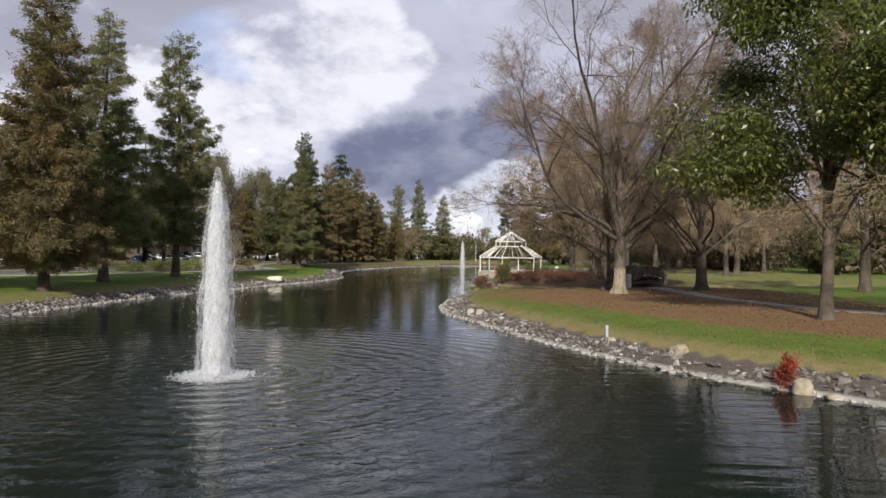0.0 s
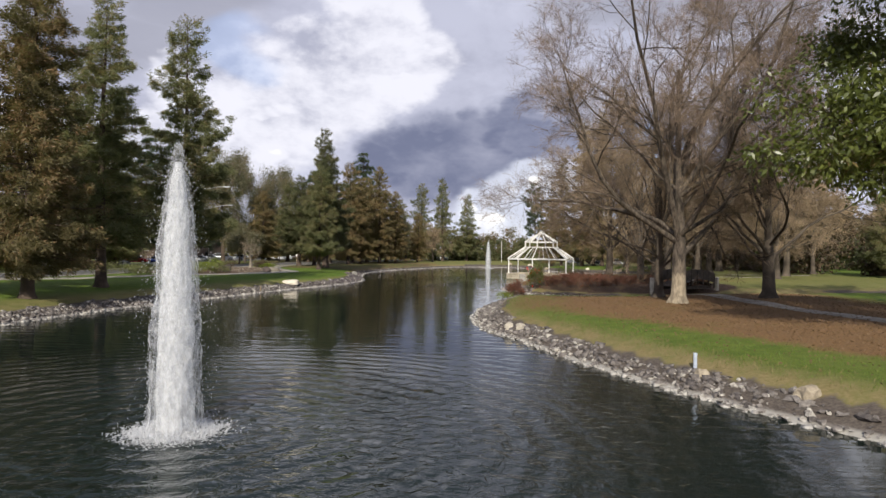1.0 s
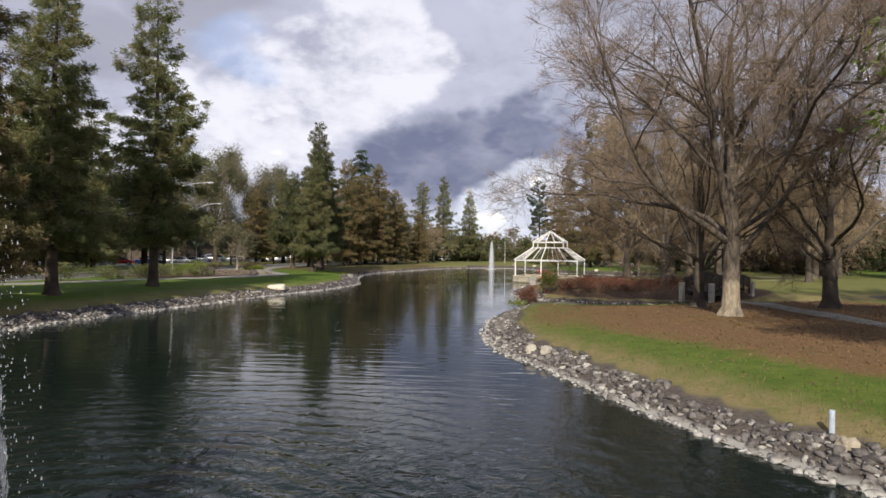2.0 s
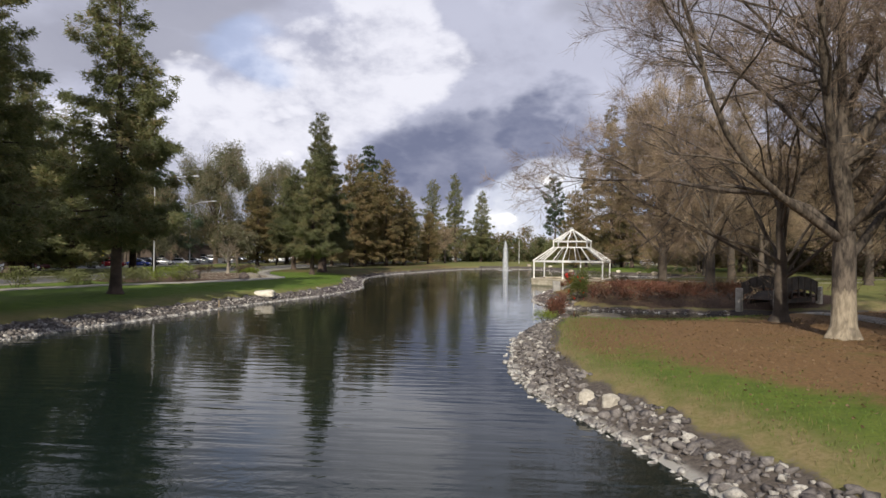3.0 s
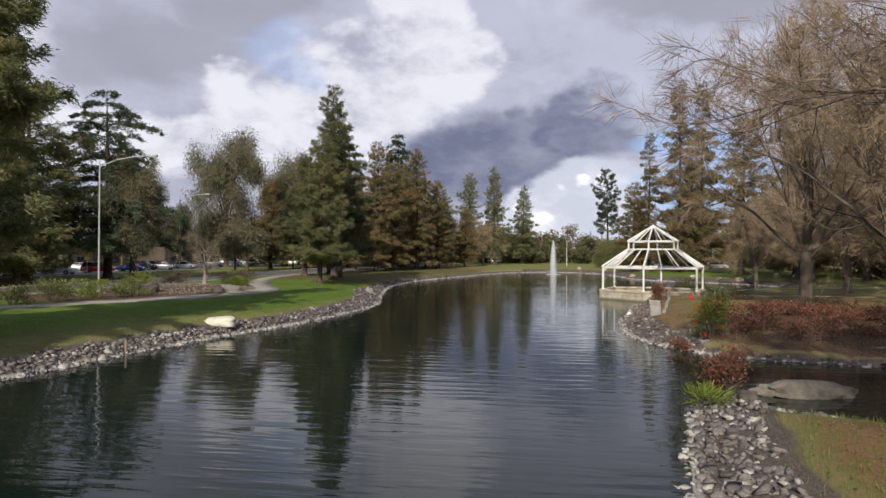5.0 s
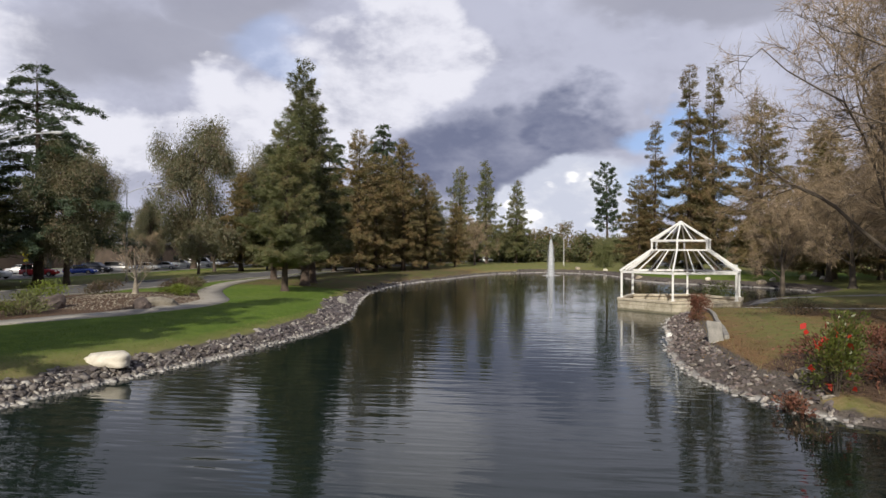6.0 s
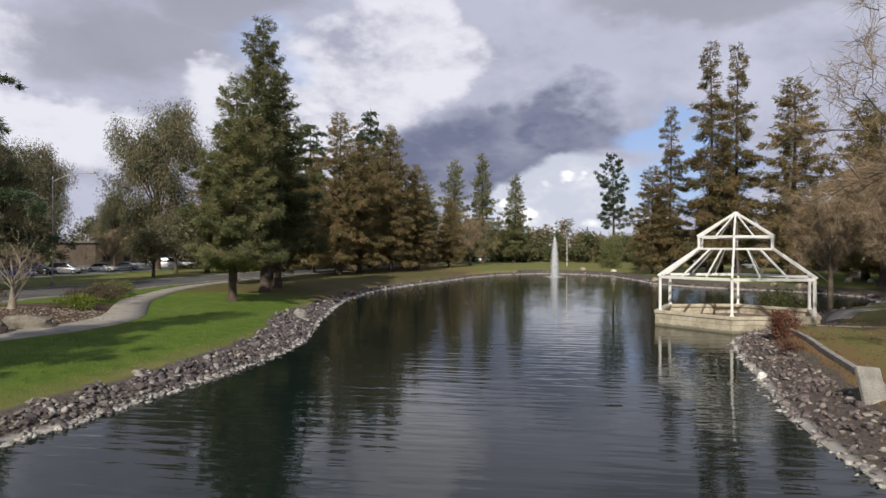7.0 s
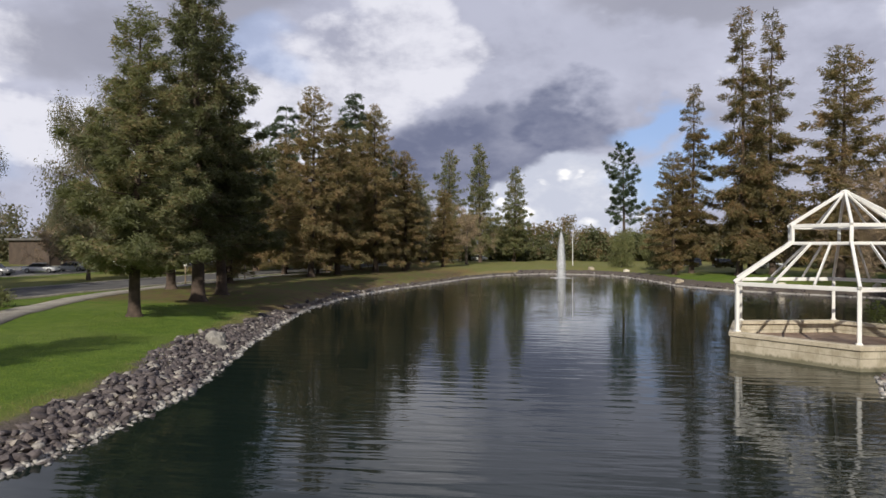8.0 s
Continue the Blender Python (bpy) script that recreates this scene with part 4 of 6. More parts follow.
def sweep(pts, radii, n=8):
    """One closed tapering tube along a line of points. Returns verts, faces."""
    pts, radii = np.asarray(pts, float), np.asarray(radii, float)
    t = unit(np.gradient(pts, axis=0))
    a = unit(np.cross(t, np.where(np.abs(t[:1, 2:3]) > 0.8, [[1.0, 0.1, 0]], [[0, 0.1, 1.0]])))
    b = np.cross(t, a)
    ang = np.arange(n) * 2 * np.pi / n
    v = pts[:, None, :] + (a[:, None, :] * np.cos(ang)[None, :, None] + b[:, None, :] * np.sin(ang)[None, :, None]) * radii[:, None, None]
    i = np.arange(len(pts) * n).reshape(len(pts), n)
    f = np.stack([i[:-1], np.roll(i[:-1], -1, axis=1), np.roll(i[1:], -1, axis=1), i[1:]], axis=-1).reshape(-1, 4)
    return v.reshape(-1, 3), f


def slivers(base, way, length, width):
    """Many narrow three-cornered leaves, each from its base along way."""
    way = unit(way)
    side = unit(np.cross(way, RNG.normal(size=way.shape)))
    w = np.asarray(width)[:, None] / 2
    tip = base + way * np.asarray(length)[:, None]
    mid = base + (tip - base) * 0.3
    v = np.stack([mid + side * w, tip, mid - side * w - (tip - base) * 0.25], axis=1).reshape(-1, 3)
    return v, (np.arange(len(base)) * 3)[:, None] + np.array([[0, 1, 2]])


def conifer_meshes(name, high, spread, bare, trunk_r, seed, droop=0.25, limbs=420, needles=70000, blade=(0.34, 0.085), taper=0.75, ragged=0.3, tiers=0, top_gaps=0.5, twigs=7, skirt=0.1):
    """Trunk, boughs and foliage of a conifer: limbs that sag and turn up, side twigs along them, needle sprays along the twigs."""
    rng = np.random.default_rng(seed)
    global RNG
    RNG = rng
    zs = np.array([-0.25, 0.05, 0.3, 1.0, 2.5, 0.2 * high, 0.4 * high, 0.6 * high, 0.8 * high, 0.93 * high, high])
    rs = trunk_r * np.array([1.6, 1.5, 1.18, 1.0, 0.92, 0.82, 0.62, 0.43, 0.22, 0.09, 0.02])
    bend = np.stack([np.sin(zs * 0.13 + seed) * 0.15, np.cos(zs * 0.17 + seed) * 0.15, zs], axis=1)
    bend[:, :2] -= bend[1, :2]
    tv, tf = sweep(bend, rs, 11)
    # limbs
    k = np.arange(limbs)
    u = (k + rng.random(limbs) * 0.9) / limbs
    if tiers:
        u = np.clip((np.floor(u * tiers) + rng.uniform(0.25, 0.6, limbs)) / tiers, 0, 1)
    z = bare + (high - bare) * u
    ang = k * 2.399 + rng.uniform(-0.7, 0.7, limbs)
    lump = 1 + 0.16 * np.sin(2 * ang + 9 * u + seed) + 0.13 * np.sin(3 * ang - 17 * u + 2 * seed) + 0.10 * np.sin(u * 31 + seed)
    reach = (spread * (1 - u) ** taper * lump + 0.22) * np.where(u < skirt, 0.62 + 0.38 * u / max(skirt, 1e-3), 1.0)
    reach = reach * rng.uniform(1 - ragged * 1.3, 1 + ragged * 0.5, limbs)
    rise = (0.34 * u - droop * (1 - u)) if not tiers else rng.uniform(-0.02, 0.16, limbs)
    out = np.stack([np.cos(ang), np.sin(ang), rise + rng.normal(size=limbs) * 0.07], axis=1)
    side = np.stack([-np.sin(ang), np.cos(ang), np.zeros(limbs)], axis=1)
    foot = np.stack([np.interp(z, zs, bend[:, 0]), np.interp(z, zs, bend[:, 1]), z], axis=1)

    def along(i, t):
        sag = (-droop * 0.6 * t ** 2 + 0.22 * t ** 3) if not tiers else (-0.30 * t ** 2.5)
        return foot[i] + out[i] * (t * reach[i])[:, None] + np.stack([0 * t, 0 * t, sag * reach[i]], axis=1)

    ts = np.linspace(0, 1, 4)
    p = [along(k, np.full(limbs, t)) for t in ts]
    w = [(0.012 + 0.011 * reach) * (1 - t * 0.85) for t in ts]
    lv, lf = tubes(np.concatenate(p[:-1]), np.concatenate(p[1:]), np.concatenate(w[:-1]), np.concatenate(w[1:]), 3)
    # sprays: each sits on one of the side twigs of one limb
    weight = reach ** 1.5 * (1 - top_gaps * u) * rng.uniform(0.25, 1.75, limbs)
    i = rng.choice(limbs, needles, p=weight / weight.sum())
    twig_no = rng.integers(0, twigs, needles)
    jit = np.modf(np.sin(i * 12.9898 + twig_no * 78.233) * 43758.5453)[0]
    t = np.clip((twig_no + 0.5 + 0.5 * jit) / twigs, 0.04, 1.0) ** 0.75
    sgn = np.where(np.modf(np.abs(jit) * 17.3)[0] > 0.5, 1.0, -1.0)
    s = rng.random(needles) ** 0.75
    ln = (0.16 + 0.42 * reach[i] * (1.08 - t)) * (0.7 + 0.3 * np.abs(jit))
    fork = unit(out[i] * 0.8 + side[i] * (sgn * (0.5 + 0.5 * np.abs(jit)))[:, None])
    base = along(i, t) + fork * (s * ln)[:, None]
    puff = 0.035 if tiers else 0.10
    base = base + rng.normal(size=(needles, 3)) * (puff + 0.02 * reach[i])[:, None]
    base[:, 2] -= (0.10 if tiers else 0.24) * s ** 2 * ln
    way = fork * 0.7 + rng.normal(size=(needles, 3)) * (0.30 if tiers else 0.42) + [0, 0, -0.12 if tiers else -0.20]
    bv, bf = slivers(base, way, rng.uniform(0.6, 1.3, needles) * blade[0], rng.uniform(0.6, 1.3, needles) * blade[1])
    return np_mesh(name + "_trunk", tv, [tf], True), np_mesh(name + "_crown", bv, [bf]), [], np_mesh(name + "_boughs", lv, [lf], True)


def tree_thing(kind_name, meshes, mats, x, y, turn, size, label, group="", crown="crown", stretch=1.0):
    t = thing(kind_name, x, y, gz(x, y), turn, label, "tree", group, size=size)
    if stretch != 1.0:
        t.scale = (size * stretch, size * stretch, size)
    mesh_part("trunk", meshes[0], mats[0], t)
    tagged(mesh_part(crown, meshes[1], mats[1], t), kind="stuff")
    for limb in meshes[2]:
        mesh_part("limb", limb, mats[0], t)
    if len(meshes) > 3:
        tagged(mesh_part("branchwork", meshes[3], mats[0], t), kind="stuff")
    return t


def again(tree, x, y, turn, size, label="", stretch=1.0):
    t = copy_thing(tree, pose(x, y, gz(x, y), 0, 0, turn) @ Matrix.Diagonal((size * stretch, size * stretch, size, 1)) @ Matrix.Diagonal((1 / tree.scale.x, 1 / tree.scale.y, 1 / tree.scale.z, 1)))
    return tagged(t, label)


def bare_tree_meshes(name, high, spread, trunk_r, seed, levels=(9, 6, 6, 6), fork=2.6, lean=0.55, twig=0.010, droopy=0.0, twig_len=1.0, extra=2, stout=1.0):
    """A leafless tree: trunk, limbs, boughs, branches and twigs, each thinner than the last."""
    rng = np.random.default_rng(seed)
    global RNG
    RNG = rng
    s0, s1, r0, r1, k0, k1, kr, limb_meshes = [], [], [], [], [], [], [], []

    def grow_branch(p, d, length, r, seg, up, wob, whole=False):
        pts = [p]
        for i in range(seg):
            d = unit(d + rng.normal(size=3) * wob + np.array([0, 0, up]))
            pts.append(pts[-1] + d * length / seg)
        pts = np.array(pts)
        rr = r * (1 - np.linspace(0, 0.78, seg + 1))
        if whole:
            v, f = sweep(pts, rr, 7)
            limb_meshes.append(np_mesh(name + "_limb", v, [f], True))
        else:
            s0.append(pts[:-1]), s1.append(pts[1:]), r0.append(rr[:-1]), r1.append(rr[1:])
        return pts, rr

    trunk = np.array([[0, 0, -0.25], [0, 0, 0.1], [0.02, 0, 0.45], [0.04, 0.02, 1.2], [0.06, 0.05, fork], [0.10, 0.04, fork * 1.5], [0.0, 0.1, fork * 2.1], [-0.1, 0.0, high * 0.6]])
    tr = trunk_r * np.array([1.9, 1.45, 1.12, 1.0, 0.95, 0.66, 0.50, 0.26])
    tv, tf = sweep(trunk, tr, 12)
    # roots flare unevenly at the foot
    a = np.arctan2(tv[:, 1], tv[:, 0])
    tv[:, :2] *= (1 + 0.22 * np.clip(1 - tv[:, 2:3] / 0.6, 0, 1) * np.sin(a * 5 + seed)[:, None])
    starts = []
    low_limbs, mid_limbs = levels[0] // 3, levels[0] * 2 // 3
    for i in range(levels[0]):
        a = i * 2.399 + rng.uniform(-0.4, 0.4)
        if i < low_limbs:
            z, tilt, ln, thick = fork * rng.uniform(0.85, 1.35), rng.uniform(45, 62), spread * rng.uniform(0.85, 1.05), rng.uniform(0.22, 0.31)
        elif i < mid_limbs:
            z, tilt, ln, thick = rng.uniform(fork * 1.2, high * 0.48), rng.uniform(32, 56), spread * rng.uniform(0.7, 0.95), rng.uniform(0.14, 0.24)
        else:
            z, tilt, thick = fork * rng.uniform(0.9, 2.6), rng.uniform(8, 38), rng.uniform(0.20, 0.32)
            ln = (high - z) / max(0.7, math.cos(math.radians(tilt))) * rng.uniform(0.78, 0.98)
        tilt = math.radians(tilt) * lean / 0.6
        d = np.array([math.cos(a) * math.sin(tilt), math.sin(a) * math.sin(tilt), math.cos(tilt)])
        starts.append(grow_branch(np.array([0.05, 0.03, z]), d, ln, trunk_r * thick * stout, 8, 0.05 - 0.06 * droopy, 0.17, True))
    layer = starts
    for lv in range(1, len(levels)):
        nxt = []
        last = lv == len(levels) - 1
        for pts, rr in layer:
            total = np.linalg.norm(pts[-1] - pts[0])
            for j in range(levels[lv]):
                t = rng.uniform(0.22 if lv == 1 else 0.12, 1.0)
                f = t * (len(pts) - 1)
                i = min(int(f), len(pts) - 2)
                p = pts[i] + (pts[i + 1] - pts[i]) * (f - i)
                main = unit(pts[i + 1] - pts[i])
                d = unit(main * rng.uniform(0.5, 1.0) + unit(rng.normal(size=3)) * rng.uniform(0.5, 0.85) + np.array([0, 0, 0.12 - droopy * lv * 0.10]))
                ln = total * rng.uniform(0.30, 0.55) * (1.15 - 0.5 * t)
                if last:
                    k0.append(p), k1.append(p + d * max(0.35, min(ln, 1.3)) * twig_len), kr.append(twig * rng.uniform(0.7, 1.2))
                else:
                    r = (rr[i] + (rr[i + 1] - rr[i]) * (f - i)) * rng.uniform(0.40, 0.58)
                    nxt.append(grow_branch(p, d, max(ln, 0.5), max(r, twig * 1.2), 4 if lv < 3 else 3, 0.05 - droopy * 0.09, 0.19))
        layer = nxt
    # fine twig tips on the last branches, in two orders
    k0, k1, kr = np.array(k0), np.array(k1), np.array(kr)
    d = unit(k1 - k0)
    n = len(k0)
    f0, f1 = [], []
    for i in range(extra):
        t = rng.uniform(0.1, 0.95, n)[:, None]
        p = k0 + (k1 - k0) * t
        f0.append(p), f1.append(p + unit(d + rng.normal(size=(n, 3)) * 0.55 + [0, 0, -droopy * 0.5]) * rng.uniform(0.3, 0.75, n)[:, None] * twig_len)
    cat = np.concatenate
    sv, sf = spikes(k0, k1, kr)
    f0, f1 = cat(f0), cat(f1)
    ln = np.linalg.norm(f1 - f0, axis=1)
    ev, ef = slivers(f0, f1 - f0, ln, np.tile(kr, extra) * 1.5)
    wv, wf = tubes(cat(s0), cat(s1), cat(r0), cat(r1), 4)
    cv, cf = join((sv, sf), (ev, ef))
    return np_mesh(name + "_trunk", tv, [tf], True), np_mesh(name + "_twigs", cv, cf), limb_meshes, np_mesh(name + "_boughs", wv, [wf], True)


def broadleaf_meshes(name, high, crown_r, low, trunk_r, seed, clumps=150, leaves=130, leaf=(0.22, 0.09), hang=0.0, fork=2.4, clump_r=1.0, lobes=11, squeeze=0.42):
    """A tree in leaf: trunk, a limb to each lobe of the crown, twigs to the clumps, leaves in uneven clumps with gaps."""
    rng = np.random.default_rng(seed)
    global RNG
    RNG = rng
    trunk = np.array([[0, 0, -0.25], [0, 0, 0.15], [0.03, 0.02, 1.0], [0.08, -0.03, fork], [0.0, 0.1, (fork + high) * 0.42], [0.1, 0, high * 0.75]])
    tv, tf = sweep(trunk, trunk_r * np.array([1.7, 1.25, 1.0, 0.9, 0.5, 0.12]), 11)
    s0, s1, r0, r1, limb_meshes = [], [], [], [], []
    base, way, ln, wd = [], [], [], []
    mid, half = (high + low) / 2, (high - low) / 2
    heads = []
    for i in range(lobes):
        a = i * 2.399 + rng.uniform(-0.5, 0.5)
        zz = rng.uniform(-0.8, 0.85) if i else 0.85
        out = math.sqrt(max(0.05, 1 - zz * zz)) * rng.uniform(0.2 if hang else 0.5, 0.8)
        c = np.array([math.cos(a) * out * crown_r, math.sin(a) * out * crown_r, mid + zz * half * 0.85])
        heads.append((c, rng.uniform(squeeze * 0.75, squeeze * 1.2)))
        z0 = np.clip(c[2] * rng.uniform(0.35, 0.6), fork * 0.9, high * 0.6)
        p = np.array([[0.04, 0, z0], *[np.array([0.04, 0, z0]) * (1 - q) + c * q + [0, 0, 0.35 * half * q * (1 - q)] + rng.normal(size=3) * 0.12 for q in (0.25, 0.5, 0.75)], c])
        v, f = sweep(p, trunk_r * rng.uniform(0.22, 0.34) * np.array([1.0, 0.8, 0.6, 0.42, 0.2]), 6)
        limb_meshes.append(np_mesh(name + "_limb", v, [f], True))
    for i in range(clumps):
        head, size = heads[i % lobes]
        d = unit(rng.normal(size=3))
        c = head + np.array([d[0] * crown_r, d[1] * crown_r, d[2] * half * 0.8]) * rng.random() ** 0.4 * size
        bend = head + (c - head) * 0.5 + [0, 0, 0.15]
        s0.append(np.array([head, bend])), s1.append(np.array([bend, c])), r0.append(np.array([0.035, 0.022])), r1.append(np.array([0.022, 0.008]))
        n = int(leaves * rng.uniform(0.5, 1.4))
        q = np.clip(rng.normal(size=(n, 3)), -1.6, 1.6) * clump_r * rng.uniform(0.4, 0.65) * [1.0, 1.0, 0.7 + hang * 0.6]
        q[:, 2] -= hang * np.abs(rng.normal(size=n)) * 0.6
        base.append(c + q)
        way.append(unit(q) * 0.6 + rng.normal(size=(n, 3)) * 0.6 + np.array([0, 0, -0.3 - hang * 0.9]))
        ln.append(rng.uniform(0.7, 1.3, n) * leaf[0]), wd.append(rng.uniform(0.7, 1.3, n) * leaf[1])
    cat = np.concatenate
    v, f = tubes(cat(s0), cat(s1), cat(r0), cat(r1), 4)
    if hang:
        bv, bf = slivers(cat(base), cat(way), cat(ln), cat(wd))
    else:
        bv, bf = blades(cat(base), cat(way), cat(ln), cat(wd), 0.1)
    return np_mesh(name + "_trunk", tv, [tf], True), np_mesh(name + "_crown", bv, [bf]), limb_meshes, np_mesh(name + "_boughs", v, [f], True)


# redwoods and other conifers on the west bank
red_a = conifer_meshes("redwood_a", 25, 4.9, 2.2, 0.42, 11, droop=0.26, limbs=330, needles=120000, blade=(0.34, 0.080), taper=0.62, ragged=0.42, top_gaps=0.4, twigs=5)
red_b = conifer_meshes("redwood_b", 25, 4.5, 3.8, 0.45, 23, droop=0.18, limbs=230, needles=110000, blade=(0.34, 0.080), taper=0.62, ragged=0.55, top_gaps=0.5, twigs=5)
red_c = conifer_meshes("redwood_c", 25, 4.6, 3.6, 0.40, 37, droop=0.14, limbs=210, needles=100000, blade=(0.34, 0.080), taper=0.62, ragged=0.58, top_gaps=0.55, twigs=5)
far_a = conifer_meshes("redwood_far_a", 25, 4.3, 2.4, 0.42, 12, droop=0.30, limbs=230, needles=36000, blade=(0.50, 0.12), taper=0.55, ragged=0.52, top_gaps=0.35, skirt=0.2, twigs=5)
far_b = conifer_meshes("redwood_far_b", 25, 4.7, 2.2, 0.42, 24, droop=0.22, limbs=240, needles=36000, blade=(0.50, 0.12), taper=0.62, ragged=0.48, top_gaps=0.35, twigs=5)
far_c = conifer_meshes("redwood_far_c", 25, 2.7, 2.6, 0.30, 38, droop=0.50, limbs=170, needles=30000, blade=(0.46, 0.10), taper=0.58, ragged=0.66, top_gaps=0.5)
GREEN_L = "tall green redwood with drooping sprays on the lawn"
RUSTY_L = "tall redwood with rust-brown winter foliage"
STRIP_L = "broad dark conifer on the strip beside the parking lot"
BANK = "redwoods round the pond"
tree_thing("redwood_tree", red_a, (M_BARK_RED, M_NEEDLE_OLIVE), -29.0, 47.6, 20, 0.94, "tall redwood with olive and rust-brown foliage", BANK)
tree_thing("redwood_tree", red_b, (M_BARK_RED, M_NEEDLE), -30.8, 58.4, 70, 0.95, GREEN_L, BANK)
rc = tree_thing("redwood_tree", red_c, (M_BARK_RED, M_NEEDLE), -29.4, 69.4, 10, 1.02, GREEN_L, BANK)
fa = tree_thing("redwood_tree", far_a, (M_BARK_RED, M_NEEDLE_RUST), -35.4, 165.4, 60, 0.97, RUSTY_L, BANK)
fb = tree_thing("redwood_tree", far_b, (M_BARK_RED, M_NEEDLE), -71.0, 114.0, 33, 1.15, STRIP_L, BANK)
fc = tree_thing("redwood_tree", far_c, (M_BARK_RED, M_NEEDLE_OLIVE), 22.0, 182, 40, 1.52, "very tall thin redwood with a ragged top", BANK)
again(fa, -38.5, 50.5, 140, 0.86, "old redwood with rust-brown winter foliage beside the road")
again(fa, -36.0, 38.0, 250, 0.9, RUSTY_L)
# second crown mesh, so that shade can be put into its needle colour
shaded_meshes = [red_b[0], red_b[1].copy(), [], red_b[3]]
shaded_meshes[1].materials.clear()
rd = tree_thing("redwood_tree", shaded_meshes, (M_BARK_RED, M_NEEDLE_DARK_SHADE), -31.0, 127.6, 200, 1.02, "tall redwood with green needles darkened for shade, beside the pond", BANK)
again(rd, -32.4, 134.2, 130, 0.86, "redwood with shade-darkened green needles standing close behind another", 1.1)
again(rd, -39.0, 138.0, 30, 0.72, "redwood with shade-darkened green needles beside the road", 1.25)
again(rc, -29.2, 117.0, 80, 0.70, "young light green redwood with a thin trunk on the lawn", 1.15)
again(fa, -31.0, 182.6, 300, 1.02, RUSTY_L)
again(fa, -41.5, 172.0, 100, 0.78, RUSTY_L, 1.1)
again(fb, -38.5, 184.0, 15, 0.86, GREEN_L)
again(fa, -24.5, 212.0, 15, 0.6, RUSTY_L, 1.3)
again(fb, -27.5, 245, 95, 1.12, "dark green conifer at the far end of the pond", 0.95)
again(fb, -20.5, 255, 175, 1.24, "tall dark green conifer at the far end of the pond", 0.85)
again(fb, -12.0, 262, 10, 1.02, "dark green conifer at the far end of the pond", 1.05)
again(fb, -62, 90, 33, 0.95, STRIP_L, 1.3)
again(fb, -64, 72, 233, 0.9, STRIP_L, 1.3)
again(fb, -57, 104, 200, 0.62, STRIP_L, 1.5)
again(fb, -69, 108, 290, 1.1, STRIP_L, 1.5)
again(fb, -63, 112, 10, 0.95, STRIP_L, 1.6)
again(fb, -62, 101, 310, 0.85, STRIP_L, 1.6)
again(fb, -76, 124, 70, 0.85, STRIP_L, 1.6)
again(fa, -60, 52, 213, 0.9, RUSTY_L, 1.2)
again(fb, -58, 205, 15, 0.8, GREEN_L, 1.2)
again(fb, -45, 222, 115, 0.85, GREEN_L, 1.2)
again(fa, -50, 182, 115, 0.8, RUSTY_L, 1.2)
MID_L = "redwood with olive and rust foliage on the west bank"
for x, y, turn, size, wide in ((-39.5, 150.5, 30, 0.72, 1.3), (-34.0, 172.5, 130, 0.85, 1.2), (-36.5, 193.0, 230, 0.95, 1.2), (-28.5, 193.5, 310, 0.8, 1.2), (-33.5, 207.0, 45, 0.85, 1.25), (-57.5, 168.0, 145, 0.7, 1.4), (-56.5, 239.0, 245, 0.95, 1.3)):
    again(fa, x, y, turn, size, MID_L, wide)
for x, y, turn, size, wide in ((-57.0, 186.0, 20, 0.9, 1.3), (-43.0, 238.0, 80, 0.95, 1.3), (-36.0, 252.0, 160, 0.9, 1.3), (-62.0, 222.0, 200, 0.95, 1.3), (-54.0, 256.0, 10, 1.0, 1.3)):
    again(fb, x, y, turn, size, "dark green conifer beside the road", wide)
# the high group past the gazebo
again(fc, 27.5, 185, 210, 1.54, "very tall thin redwood with a broken top", 0.95)
again(fc, 17.5, 191, 110, 1.18, "dark ragged conifer past the gazebo", 1.05)
again(fa, 31.5, 173, 10, 1.17, "broad redwood with olive and rust foliage", 1.15)
again(fa, 38.5, 166, 120, 0.98, "broad redwood with olive and rust foliage", 1.2)
again(fa, 26.0, 190, 70, 0.9, "broad redwood with olive and rust foliage", 1.3)
again(fa, 37.0, 158, 250, 0.85, "bushy redwood with brown winter foliage", 1.5)
again(fa, 14.8, 190.5, 190, 0.76, "low spreading conifer with bronze foliage at the water", 1.25)
again(fb, 60, 112, 0, 0.8, "dark conifer behind the far lawn", 1.2)
again(fb, 78, 128, 90, 0.9, "dark conifer behind the far lawn", 1.2)
again(fa, 52, 138, 190, 0.9, "rusty conifer behind the far lawn", 1.2)
again(fb, 92, 104, 200, 0.85, "dark conifer behind the far lawn", 1.2)
# cedars with level tiers
cedar = conifer_meshes("cedar", 25, 8.6, 4.0, 0.5, 51, droop=0.10, limbs=150, needles=75000, blade=(0.42, 0.12), taper=0.55, ragged=0.4, tiers=15, top_gaps=0.2, twigs=9)
ca = tree_thing("cedar_tree", cedar, (M_BARK_RED, M_NEEDLE_BLUE), -59.0, 121.0, 30, 0.98, "dark blue-green cedar with flat tiers of branches by the road", "cedars", stretch=1.1)
again(ca, -40.5, 205, 120, 1.34, "tall dark cedar with open tiers at its top", 0.8)
again(ca, -49, 192, 220, 1.14, "tall dark cedar with open tiers at its top", 0.8)
# a pole-like conifer with few tufts
pole_m = conifer_meshes("pole_pine", 26, 3.6, 9, 0.40, 77, droop=0.05, limbs=70, needles=16000, blade=(0.6, 0.14), taper=0.28, ragged=0.5, top_gaps=0.0, twigs=4)
tree_thing("pine_tree", pole_m, (M_BARK_RED, M_NEEDLE_BLUE), 12.3, 229, 0, 1.0, "lone slender pine with a long bare trunk and sparse tufts")

